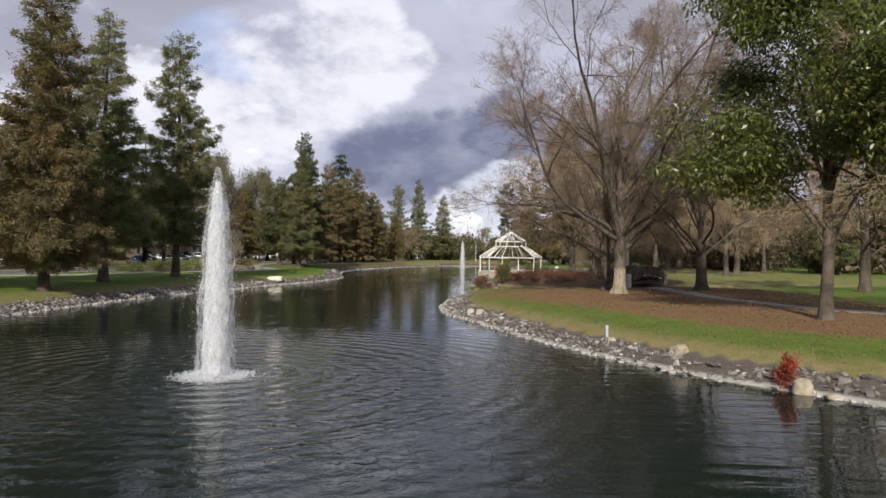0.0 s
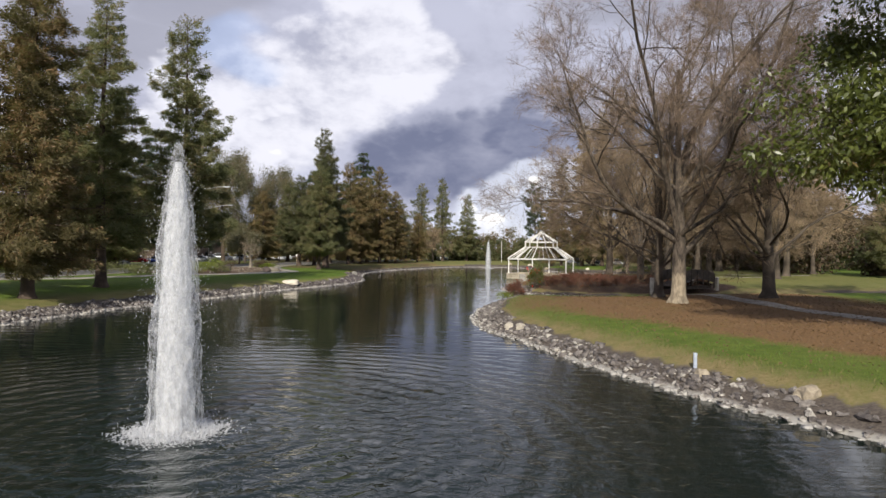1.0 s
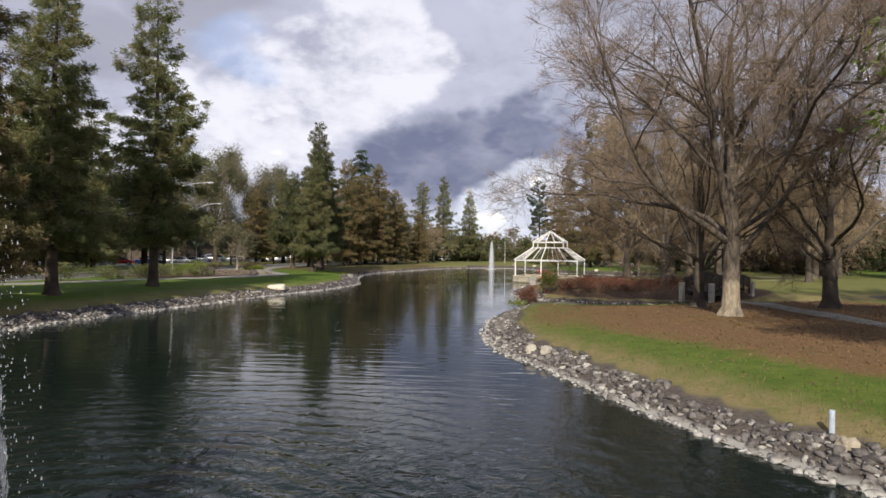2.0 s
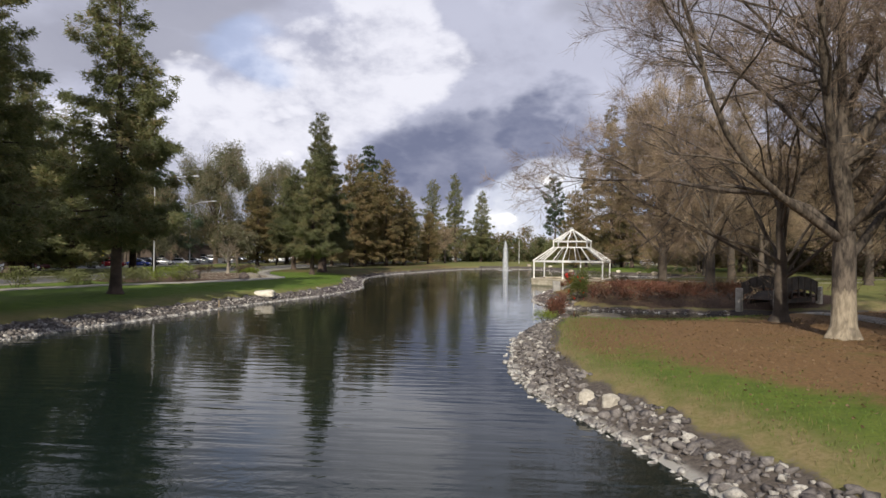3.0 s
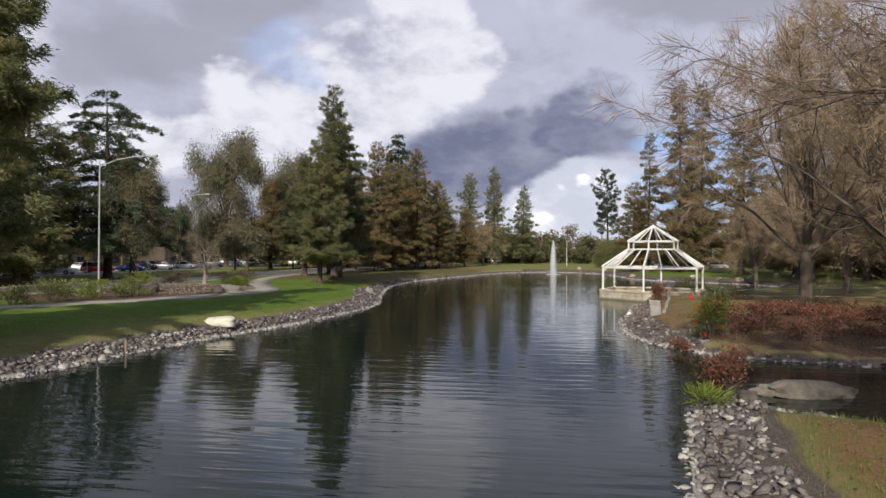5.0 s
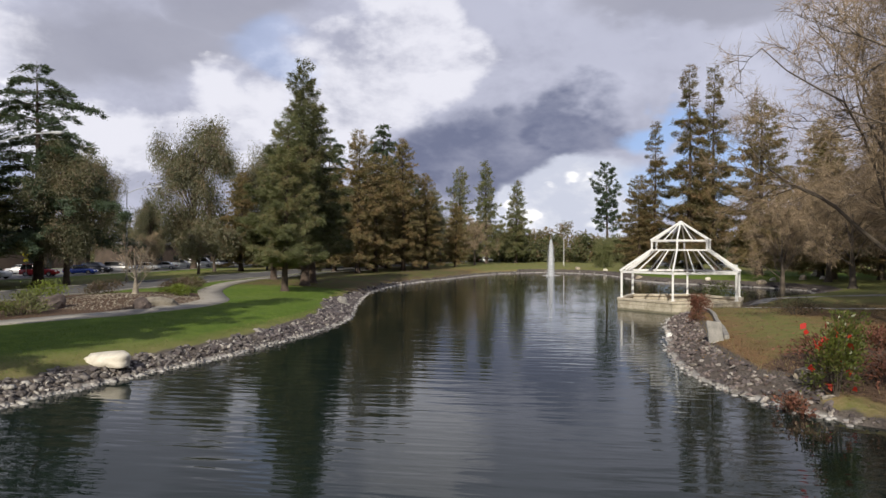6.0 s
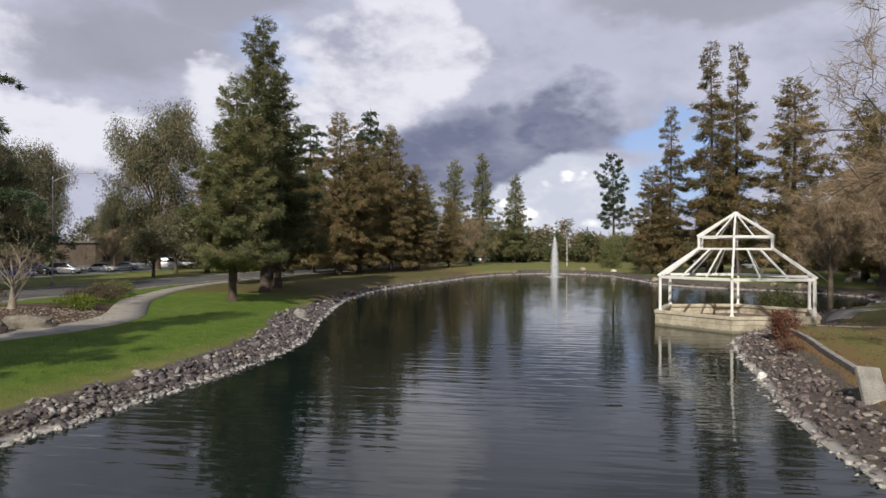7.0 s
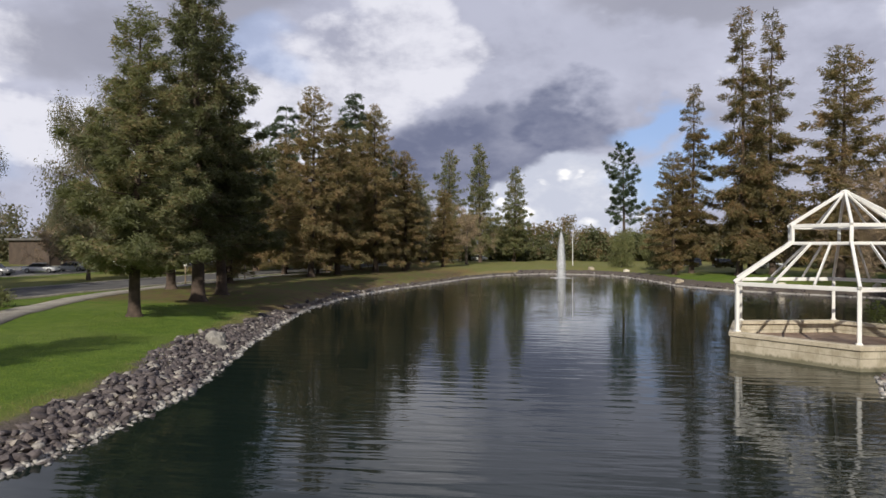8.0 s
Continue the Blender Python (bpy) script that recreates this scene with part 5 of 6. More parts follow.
# leafless trees
plane_a = bare_tree_meshes("bare_a", 24.5, 14.5, 0.43, 5, levels=(15, 11, 9, 7), fork=3.4, lean=0.60, twig=0.011, droopy=0.25, twig_len=1.3, extra=8, stout=1.5)
plane_b = bare_tree_meshes("bare_b", 15, 10, 0.36, 9, levels=(15, 7, 7, 6), fork=2.4, lean=0.54, twig=0.014, droopy=0.35, twig_len=1.25, extra=5, stout=1.1)
plane_c = bare_tree_meshes("bare_c", 14, 8.5, 0.32, 15, levels=(12, 6, 6, 5), fork=2.2, lean=0.58, twig=0.017, droopy=0.3, twig_len=1.4, extra=8, stout=0.9)
BARE = "leafless trees of the park"
tree_thing("bare_tree", plane_a, (M_BARK_BIG, M_TWIG), 12.4, 50.4, 0, 1.0, "large leafless tree with a flared pale trunk among leaves", BARE)
pb = tree_thing("bare_tree", plane_b, (M_BARK_GREY, M_TWIG_TAN), 12.9, 57.8, 30, 0.9, "leafless tree with drooping tan twigs", BARE)
pc = tree_thing("bare_tree", plane_c, (M_BARK_GREY, M_TWIG_TAN), 31, 112, 15, 1.25, "leafless tree in the grove behind the gazebo", BARE)
again(pb, 20.4, 56.8, 100, 1.15, "leaning leafless tree with dark bark")
again(pb, 16.8, 83.4, 150, 1.3, "leafless tree with drooping tan twigs beyond the creek", 0.82)
again(pb, 15.2, 95.0, 240, 1.45, "leafless tree with thin tan twigs near the gazebo", 0.8)
again(pc, 24.0, 101, 75, 1.3, "leafless tree in the grove behind the gazebo")
again(pc, 31.5, 139, 75, 1.05, "tall leafless tree with fine tan twigs")
again(pc, 37, 126, 125, 1.5, "tall leafless tree with fine tan twigs")
again(pc, 44, 112, 300, 1.4, "leafless tree in the grove behind the gazebo")
again(pc, 44, 143, 100, 1.7, "tall leafless tree with fine tan twigs")
again(pc, 43, 157, 220, 1.2, "tall leafless tree with fine tan twigs")
again(pc, 24, 110, 260, 1.0, "leafless tree in the grove behind the gazebo")
again(pc, 34, 58, 200, 1.3, "leafless tree on the leafy ground")
again(pb, 23.5, 28.5, 250, 1.05, "leafless tree with drooping tan twigs beside a green tree")
again(pc, -38, 176, 20, 0.62, "small leafless tree by the road")
again(pc, -30, 226, 120, 0.9, "leafless tree at the far end of the pond")
again(pc, -22, 234, 220, 0.9, "leafless tree at the far end of the pond")
again(pc, -79, 174, 60, 0.5, "small round leafless tree beside parked cars")
again(pc, -84, 160, 60, 0.9, "leafless tree at the edge of the parking lot")

for x, y, turn, size in ((27.5, 150, 40, 1.0), (34, 152, 300, 1.15), (41.5, 147, 200, 1.2), (50, 151, 20, 1.3), (55, 128, 80, 1.2), (38, 100, 150, 1.1)):
    again(pc, x, y, turn, size, "leafless tree with brown twigs on the sunny lawn")

# the large evergreen on the east bank
mag = broadleaf_meshes("magnolia", 18.0, 7.2, 3.8, 0.27, 3, clumps=340, leaves=210, leaf=(0.26, 0.115), fork=2.6, clump_r=1.25, lobes=17, squeeze=0.36)
tree_thing("evergreen_tree", mag, (M_BARK_GREY, M_LEAF), 17.7, 31.9, 0, 1.0, "broad evergreen tree with glossy leaves and a grey forked trunk")
gum = broadleaf_meshes("gum", 20, 7.0, 2.8, 0.36, 19, clumps=330, leaves=175, leaf=(0.34, 0.10), hang=1.1, fork=4.0, clump_r=1.15, lobes=27, squeeze=0.23)
gu = tree_thing("gum_tree", gum, (M_BARK_RED, M_EUC), -71.5, 177, 0, 1.5, "tall gum tree with hanging grey-green foliage by the parking lot", "gum trees")
again(gu, -78, 155, 100, 1.0, "dark spreading gum tree by the parking lot")
again(gu, -55.2, 120.5, 150, 0.82, "dark round-headed gum tree on the roadside strip", 1.05)
again(gu, -58, 214, 250, 0.95, "gum tree with hanging foliage by the road")
again(gu, -66, 196, 20, 1.42, "gum tree with hanging foliage by the parking lot")
again(gu, -33, 222, 20, 0.75, "grey-green broad tree at the far end of the pond")
again(gu, -70, 215, 200, 0.85, "gum tree with hanging foliage by the parking lot")
again(gu, -95, 200, 300, 0.8, "gum tree with hanging foliage by the parking lot")
again(gu, -29, 199, 60, 0.72, "grey-green broad tree on the far lawn")
olive = broadleaf_meshes("olive", 7.5, 3.6, 1.6, 0.2, 29, clumps=80, leaves=110, leaf=(0.34, 0.13), fork=1.4, clump_r=1.1)
ol = tree_thing("small_tree", olive, (M_BARK_GREY, M_EUC), -57, 152, 0, 1.0, "small round grey-green tree by the road", "small trees")
again(ol, -56, 176, 80, 0.85, "small round grey-green tree by the road")
again(ol, -60, 163, 180, 1.2, "small round grey-green tree by the road")
again(ol, -52.5, 225, 180, 1.2, "small round grey-green tree by the road")
willow = broadleaf_meshes("willow", 9, 4.2, 0.8, 0.16, 61, clumps=90, leaves=150, leaf=(0.45, 0.10), hang=1.6, fork=1.6, clump_r=0.9, lobes=12)
wi = tree_thing("willow_tree", willow, (M_BARK_GREY, M_SHRUB), 10.5, 219, 0, 0.85, "small yellow-green willow hanging over the far shore", "small trees")
again(wi, 15.5, 209, 130, 0.7, "small yellow-green willow hanging over the far shore")
# a small pale leafless tree in the planting bed
pale = bare_tree_meshes("pale_tree", 4.6, 2.7, 0.17, 44, levels=(8, 5, 5, 4), fork=0.5, lean=0.52, twig=0.007, twig_len=0.5, extra=1)
tree_thing("bare_tree", pale, (M_BARK_PALE, M_TWIG_TAN), -35.2, 102.0, 0, 1.0, "small leafless tree with pale smooth trunks in a planting bed")


# ---- far woods, one mass of small clumps ----
def far_woods(name, spots, mat, label, seed):
    """Rows of distant crowns: many small leaves round uneven clumps, with trunks hidden below."""
    rng = np.random.default_rng(seed)
    global RNG
    RNG = rng
    base, way, ln, wd = [], [], [], []
    for x, y, h, r in spots:
        for c in range(12):
            d = unit(rng.normal(size=3))
            c0 = np.array([x + d[0] * r * 0.75, y + d[1] * r * 0.75, 1.2 + h * 0.50 + d[2] * h * 0.44])
            n = 150
            q = np.clip(rng.normal(size=(n, 3)), -1.5, 1.5) * [r * 0.26, r * 0.26, h * 0.12]
            base.append(c0 + q), way.append(rng.normal(size=(n, 3)) + [0, 0, -0.3])
            ln.append(rng.uniform(0.6, 1.3, n)), wd.append(rng.uniform(0.35, 0.7, n))
    cat = np.concatenate
    base = cat(base)
    base[:, 2] = np.maximum(base[:, 2], 1.3)
    v, f = slivers(base, cat(way), cat(ln), cat(wd))
    return tagged(mesh_part(name, np_mesh(name, v, [f]), mat), label, "trees", kind="stuff")


rw = np.random.default_rng(99)
far_woods("far_woods", [(x, 300 + rw.uniform(-12, 25) + abs(x) * 0.1, rw.uniform(8, 15), rw.uniform(4, 6)) for x in np.arange(-150, 160, 6.5)], M_NEEDLE_OLIVE, "distant belt of mixed trees beyond the pond", 1)
far_woods("far_woods", [(x, 278 + rw.uniform(-8, 8), rw.uniform(4, 9), rw.uniform(3, 5)) for x in np.arange(-40, 120, 5)], M_NEEDLE_DARK_SHADE, "distant belt of low dark green trees", 2)
far_woods("far_woods", [(rw.uniform(75, 120), y, rw.uniform(10, 18), rw.uniform(4, 7)) for y in np.arange(20, 280, 7)], M_NEEDLE_DARK_SHADE, "dark belt of trees behind the east lawn", 3)
far_woods("far_woods", [(rw.uniform(44, 70), y, rw.uniform(9, 16), rw.uniform(4, 6)) for y in np.arange(118, 250, 6)], M_SHRUB_BROWN, "brown belt of winter trees behind the grove", 4)
far_woods("far_woods", [(rw.uniform(-150, -125), y, rw.uniform(9, 16), rw.uniform(4, 7)) for y in np.arange(20, 300, 7)], M_EUC, "belt of trees beyond the parking lot", 5)


# ---- stones of the banks ----
def rock_mesh(name, seed, n=13, flat=0.7):
    rng = random.Random(seed)
    bm = bmesh.new()
    for i in range(n):
        v = Vector((rng.gauss(0, 1), rng.gauss(0, 1), rng.gauss(0, 1))).normalized() * rng.uniform(0.8, 1.0)
        bm.verts.new((v.x * 0.6, v.y * 0.48, v.z * 0.5 * flat))
    out = bmesh.ops.convex_hull(bm, input=list(bm.verts))
    bmesh.ops.delete(bm, geom=[g for g in out["geom_interior"] if isinstance(g, bmesh.types.BMVert)], context="VERTS")
    bmesh.ops.triangulate(bm, faces=list(bm.faces))
    me = bpy.data.meshes.new(name)
    bm.to_mesh(me)
    bm.free()
    return me


ROCKS = [rock_mesh("stone", 100 + i, 9 + i % 2, 0.62 + 0.05 * (i % 5)) for i in range(10)]
ROCK_ARR = []
for me in ROCKS:
    co = np.zeros(len(me.vertices) * 3, np.float32)
    me.vertices.foreach_get("co", co)
    ROCK_ARR.append((co.reshape(-1, 3), np.array([p.vertices[:] for p in me.polygons])))


def turn_matrix(rng):
    return np.array(Euler((rng.uniform(-0.5, 0.5), rng.uniform(-0.5, 0.5), rng.uniform(0, 6.28))).to_matrix())


def shore_spots(rng, box_xy, count, d0, d1):
    """Random spots at d0 to d1 metres from the water's edge within a box."""
    x = rng.uniform(box_xy[0], box_xy[1], count)
    y = rng.uniform(box_xy[2], box_xy[3], count)
    d = shore_distance(x, y)
    creek = (x > 4.6) & (y > 61) & (y < 80)
    ok = (d > d0) & (d < np.where(creek, 0.45, np.minimum(d1, band(x, y) + 0.25 * np.sin(x * 3.1 + y * 2.3)))) & (np.hypot(x - GC[0], y - GC[1]) > GR + 0.4)
    return x[ok], y[ok], d[ok]


def riprap(name, box_xy, count, d1, size, label, mat, seed, singles=None, pale=False):
    """Broken stones along a shore: those in the stretch 'singles' are pieces of their own, the rest one mesh."""
    rng = np.random.default_rng(seed)
    x, y, d = shore_spots(rng, box_xy, count, -0.35, d1)
    z = ground_height(x, y, d)
    top = thing(name, float(x.mean()), float(y.mean()), 0, 0, label, "stones", "stony banks")
    ox, oy = float(x.mean()), float(y.mean())
    vs, fs, k, used = [], [], 0, 0
    for i in range(len(x)):
        s = size * min(2.1, max(0.45, rng.lognormal(-0.06, 0.38)))
        r = turn_matrix(rng)
        a = i % len(ROCK_ARR)
        if singles and used < 300 and singles[0] < x[i] < singles[1] and singles[2] < y[i] < singles[3]:
            ob = new("stone", (PALE_ROCKS if pale else ROCKS)[a])
            ob.parent = top
            ob.matrix_basis = Matrix.Translation((x[i] - ox, y[i] - oy, z[i] + 0.05 * s)) @ Matrix(r.tolist()).to_4x4() @ Matrix.Scale(s, 4)
            used += 1
            continue
        v, f = ROCK_ARR[a]
        vs.append(v @ r.T * s + [x[i] - ox, y[i] - oy, z[i] + 0.05 * s]), fs.append(f + k)
        k += len(v)
    if vs:
        tagged(mesh_part("rubble", np_mesh(name, np.concatenate(vs), [np.concatenate(fs)]), mat, top), kind="stuff")


PALE_ROCKS = [me.copy() for me in ROCKS]
for me, pale_me in zip(ROCKS, PALE_ROCKS):
    me.materials.append(M_STONE_OB), pale_me.materials.append(M_STONE_PALE_OB)
riprap("stony_bank", (-3, 8, 26, 70), 17000, 1.75, 0.215, "bank of broken grey and tan stones along the grassy cape", M_STONE_PALE, 1, (-1, 4, 42, 58), True)
riprap("stony_bank", (6, 40, -6, 30), 20000, 1.6, 0.22, "bank of broken grey stones with pale ones at the water", M_STONE_PALE, 2, (7, 14, 17, 30), True)
riprap("stony_bank", (0.5, 16, 70, 112), 11000, 1.9, 0.23, "bank of pinkish grey and brown stones towards the gazebo", M_STONE_PINK, 3, (0, 8, 76, 90))
riprap("stony_bank", (-31, -15, 25, 90), 42000, 2.0, 0.235, "bank of grey stones along the west lawn", M_STONE_PALE, 4, (-25, -18, 78, 90))
riprap("stony_bank", (-30, -14, 90, 128), 40000, 3.2, 0.25, "broad bank of purple-grey broken stones", M_STONE, 5, (-24, -17, 92, 102))
riprap("stony_bank", (-32, -8, 128, 216), 9000, 2.2, 0.3, "sparse line of grey stones under the redwoods", M_STONE, 6, (-30, -18, 128, 140))
riprap("stony_bank", (-8, 34, 118, 216), 12000, 0.9, 0.4, "thin line of pale stones along the far shore", M_STONE, 7, (8, 34, 150, 180))


def boulder(name, x, y, sx, sy, sz, mat, label, seed, turn=0.0, sink=0.25, group="", z=None):
    """A single worn rock."""
    bm = bmesh.new()
    bmesh.ops.create_icosphere(bm, subdivisions=3, radius=1.0)
    off = Vector((seed * 3.1, seed * 1.7, seed))
    for v in bm.verts:
        n = noise.noise(v.co * 0.9 + off) * 0.34 + noise.noise(v.co * 2.3 + off) * 0.16 + noise.noise(v.co * 5.5 + off) * 0.07
        q = Vector((math.copysign(abs(v.co.x) ** 0.72, v.co.x), math.copysign(abs(v.co.y) ** 0.72, v.co.y), math.copysign(abs(v.co.z) ** 0.8, v.co.z)))
        p = q * (0.86 + n)
        v.co = (p.x * sx / 2, p.y * sy / 2, max(p.z, -0.5) * sz * 0.66)
    ob = part(name, bm, mat, None, label, mat is M_PALEROCK)
    z0 = gz(x, y) if z is None else z
    ob.matrix_basis = pose(x, y, z0 + sz * (0.34 - sink), 0, 0, turn)
    return tagged(ob, label, "rock", group)


boulder("boulder", -22.1, 79.9, 2.2, 1.5, 0.62, M_PALEROCK, "smooth cream boulder among the bank stones", 26, -15, 0.12)
boulder("boulder", -21.9, 112.0, 0.95, 0.75, 0.85, M_GREYROCK, "grey-tan upright boulder at the top of the stony bank", 2, 40, 0.1)
boulder("boulder", -21.3, 111.4, 0.5, 0.4, 0.4, M_GREYROCK, "grey boulder beside a tan one", 3)
boulder("boulder", 11.55, 20.9, 0.6, 0.5, 0.52, M_BOULDER, "rounded yellow boulder at the water beside a red shrub", 4, 0, 0.1)
boulder("boulder", 12.1, 20.25, 0.6, 0.4, 0.2, M_BOULDER, "flat tan rock at the water's edge", 14, 0, 0.2)
boulder("boulder", 9.4, 25.6, 0.8, 0.6, 0.45, M_BOULDER, "tan boulder on the stony bank", 5, 30)
boulder("boulder", 7.55, 28.55, 0.45, 0.4, 0.35, M_BOULDER, "small tan rock beside a plastic pipe", 6)
boulder("boulder", 1.75, 41.9, 0.62, 0.5, 0.45, M_CREAMROCK, "pale boulder on the stony bank", 7)
boulder("boulder", 2.3, 41.2, 0.55, 0.5, 0.4, M_CREAMROCK, "pale boulder on the stony bank", 8, 50)
boulder("boulder", 3.0, 96.3, 0.42, 0.3, 0.32, M_WHITE, "bright white rock on the stony bank", 9, 30)
boulder("boulder", 4.7, 80.0, 1.15, 0.75, 0.55, M_BOULDER, "tan slab of rock above the stony bank", 10, 10)
boulder("boulder", 5.5, 67.6, 3.9, 1.3, 0.6, M_MOUND, "long tan slab of rock in the creek mouth", 11, 10, 0.1, z=0.0)
boulder("boulder", 7.5, 72.3, 1.6, 0.8, 0.45, M_BOULDER, "tan boulder along the creek", 12, 5)
boulder("boulder", 2.9, 64.6, 0.8, 0.6, 0.6, M_DARKROCK, "dark boulder at the creek mouth", 13)
boulder("boulder", 10.5, 72.8, 1.5, 0.8, 0.4, M_GREYROCK, "grey boulder along the creek", 15, 5)
boulder("boulder", -30.6, 97.6, 2.8, 1.9, 0.75, M_MOUND, "large grey boulder in a planting bed", 16, 20)
boulder("boulder", -30.3, 95.2, 1.3, 1.0, 0.9, M_DARKROCK, "dark brown boulder in a planting bed", 17)
boulder("boulder", -35.3, 93.3, 2.0, 1.4, 1.1, M_DARKROCK, "dark brown boulder in a planting bed", 18, 70)
for i, (x, y, s) in enumerate(((27, 157, 1.6), (29, 158.5, 1.1), (33, 158, 1.8), (36.5, 160, 1.3), (44, 181, 2.0), (40, 172, 1.5), (24.5, 159.5, 1.0), (21, 163, 1.3), (4, 213, 1.5), (9.5, 205, 1.2), (12.5, 176, 1.4))):
    boulder("boulder", x, y, s, s * 0.7, s * 0.55, M_PALEROCK if i % 2 else M_BOULDER, "pale boulder along the far shore", 30 + i, i * 37)

# a low concrete edge that runs up to the gazebo
edge = smooth_line([(4.5, 89.6), (5.2, 93), (6.0, 97.5), (6.9, 102), (7.4, 106), (7.6, 109.6)], 0.9)
low = thing("low_wall", float(edge[0, 0]), float(edge[0, 1]), 0, 0, "low broken concrete edging along the leafy bank", "wall")
for a, b in zip(edge[:-1], edge[1:]):
    m = (a + b) / 2
    z = gz(*m)
    part("slab", bar(bmesh.new(), (a[0] - edge[0, 0], a[1] - edge[0, 1], z + 0.06), (b[0] - edge[0, 0], b[1] - edge[0, 1], z + 0.06), 0.24, 0.30, 0.02), M_GREYROCK, low)
slab = thing("concrete_slab", 3.9, 89.2, gz(3.9, 89.2), 12, "grey broken concrete slab leaning on the bank", "slab")
part("slab", box(bmesh.new(), -0.38, 0.38, -0.08, 0.08, -0.15, 1.05, 0.03, pose(0, 0, 0, -28, 6, 0)), M_GREYROCK, slab)


# ---- shrubs ----
def shrub(x, y, r, h, mat, label, seed, leaf=(0.12, 0.05), count=900, stems=9, group="shrubs", z=None):
    rng = np.random.default_rng(seed)
    global RNG
    RNG = rng
    s = thing("shrub", x, y, gz(x, y) if z is None else z, 0, label, "shrub", group)
    n = count
    lumps = rng.normal(size=(12, 3)) * [r * 0.45, r * 0.45, h * 0.2] + [0, 0, h * 0.55]
    pick = rng.integers(0, 12, n)
    p = lumps[pick] + rng.normal(size=(n, 3)) * [r * 0.26, r * 0.26, h * 0.15]
    p[:, 2] = np.clip(p[:, 2], 0.03, h * 1.1)
    d = unit(p - [0, 0, h * 0.2]) + rng.normal(size=(n, 3)) * 0.5
    v, f = blades(p, d, rng.uniform(0.7, 1.4, n) * leaf[0], rng.uniform(0.7, 1.4, n) * leaf[1])
    a = rng.random(stems) * 6.28
    foot = np.stack([np.cos(a) * r * 0.12, np.sin(a) * r * 0.12, np.full(stems, -0.06)], axis=1)
    tip = np.stack([np.cos(a) * r * 0.6, np.sin(a) * r * 0.6, rng.uniform(0.6, 0.95, stems) * h], axis=1)
    sv, sf = tubes(foot, tip, np.full(stems, 0.022), np.full(stems, 0.007), 5)
    mesh_part("woody_base", np_mesh("woody_base", sv, [sf]), M_BARK_GREY, s)
    mesh_part("foliage", np_mesh("foliage", v, [f]), mat, s)
    return s


BED = "shrubs of the planting bed"
for i, (x, y, r, h, mt, lb) in enumerate((
        (-38.7, 79.0, 1.3, 1.2, M_SHRUB, "rounded grey-green shrub beside the footpath"), (-37.4, 81.6, 1.1, 1.1, M_SHRUB, "rounded grey-green shrub beside the footpath"),
        (-36.8, 84.5, 1.3, 1.3, M_SHRUB, "rounded olive shrub beside the footpath"), (-36.4, 88.2, 1.3, 1.2, M_SHRUB_LIME, "bright green leafy shrub in a planting bed"),
        (-35.0, 90.4, 1.2, 1.1, M_SHRUB, "rounded olive shrub in a planting bed"), (-38.7, 96.6, 1.5, 1.3, M_SHRUB_LIME, "bright green strap-leaved shrub in a planting bed"),
        (-34.2, 106.0, 1.0, 0.8, M_SHRUB_LIME, "low lime-green shrub beside the footpath"), (-36.2, 109.8, 1.4, 1.2, M_SHRUB_BROWN, "brown leafy shrub beside the footpath"),
        (-37.6, 113.0, 1.3, 1.25, M_SHRUB_BROWN, "brown leafy shrub beside the footpath"), (-39.0, 116.6, 1.3, 1.3, M_SHRUB, "olive shrub where the footpath nears the road"),
        (-40.4, 120.0, 1.0, 1.1, M_SHRUB, "olive shrub where the footpath nears the road"), (-40.0, 104.6, 1.4, 1.2, M_SHRUB_BROWN, "brown leafy shrub in a planting bed"),
        (-42.0, 91.0, 1.5, 1.3, M_SHRUB, "olive shrub beside the road"), (-43.5, 84.0, 1.4, 1.3, M_SHRUB, "olive shrub beside the road"), (-41.0, 74.0, 1.5, 1.5, M_SHRUB, "olive shrub beside the footpath"))):
    shrub(x, y, r, h, mt, lb, 200 + i, (0.16, 0.06), 1500, group=BED)
shrub(11.3, 21.5, 0.22, 0.85, M_RED, "bright red leafy shrub behind a yellow boulder", 240, (0.13, 0.045), 700)
shrub(3.3, 77.4, 0.5, 0.75, M_RUSSET, "russet shrub at the creek mouth", 241, (0.13, 0.05), 700)
shrub(4.9, 78.2, 0.75, 2.4, M_LEAF, "tall green shrub with red flowers above the stony bank", 242, (0.14, 0.055), 3000)
shrub(4.9, 78.2, 0.75, 2.5, M_BERRY, "sparse red flowers on a green shrub", 243, (0.26, 0.22), 24, 4)
shrub(6.2, 103.6, 0.62, 1.3, M_RUSSET, "dark russet twiggy shrub in front of the gazebo", 244, (0.13, 0.05), 2600)
shrub(12.4, 121.0, 1.5, 2.3, M_LEAF, "dark evergreen bush behind the gazebo", 245, (0.16, 0.07), 2200)
shrub(5.2, 99.8, 0.6, 0.6, M_RUSSET, "low shrub with russet winter leaves beside the concrete edge", 246, (0.11, 0.045), 600)
shrub(2.9, 74.9, 0.8, 1.1, M_SHRUB_BROWN, "brown twiggy shrub at the creek mouth", 247, (0.12, 0.05), 800)
shrub(1.6, 64.3, 0.6, 0.6, M_SHRUB_LIME, "yellow-green reeds at the tip of the cape", 248, (0.35, 0.03), 350)
shrub(2.5, 65.2, 0.75, 1.45, M_RUSSET, "dark red twiggy shrub on the tip of the cape", 249, (0.12, 0.05), 1700)
rs = random.Random(5)
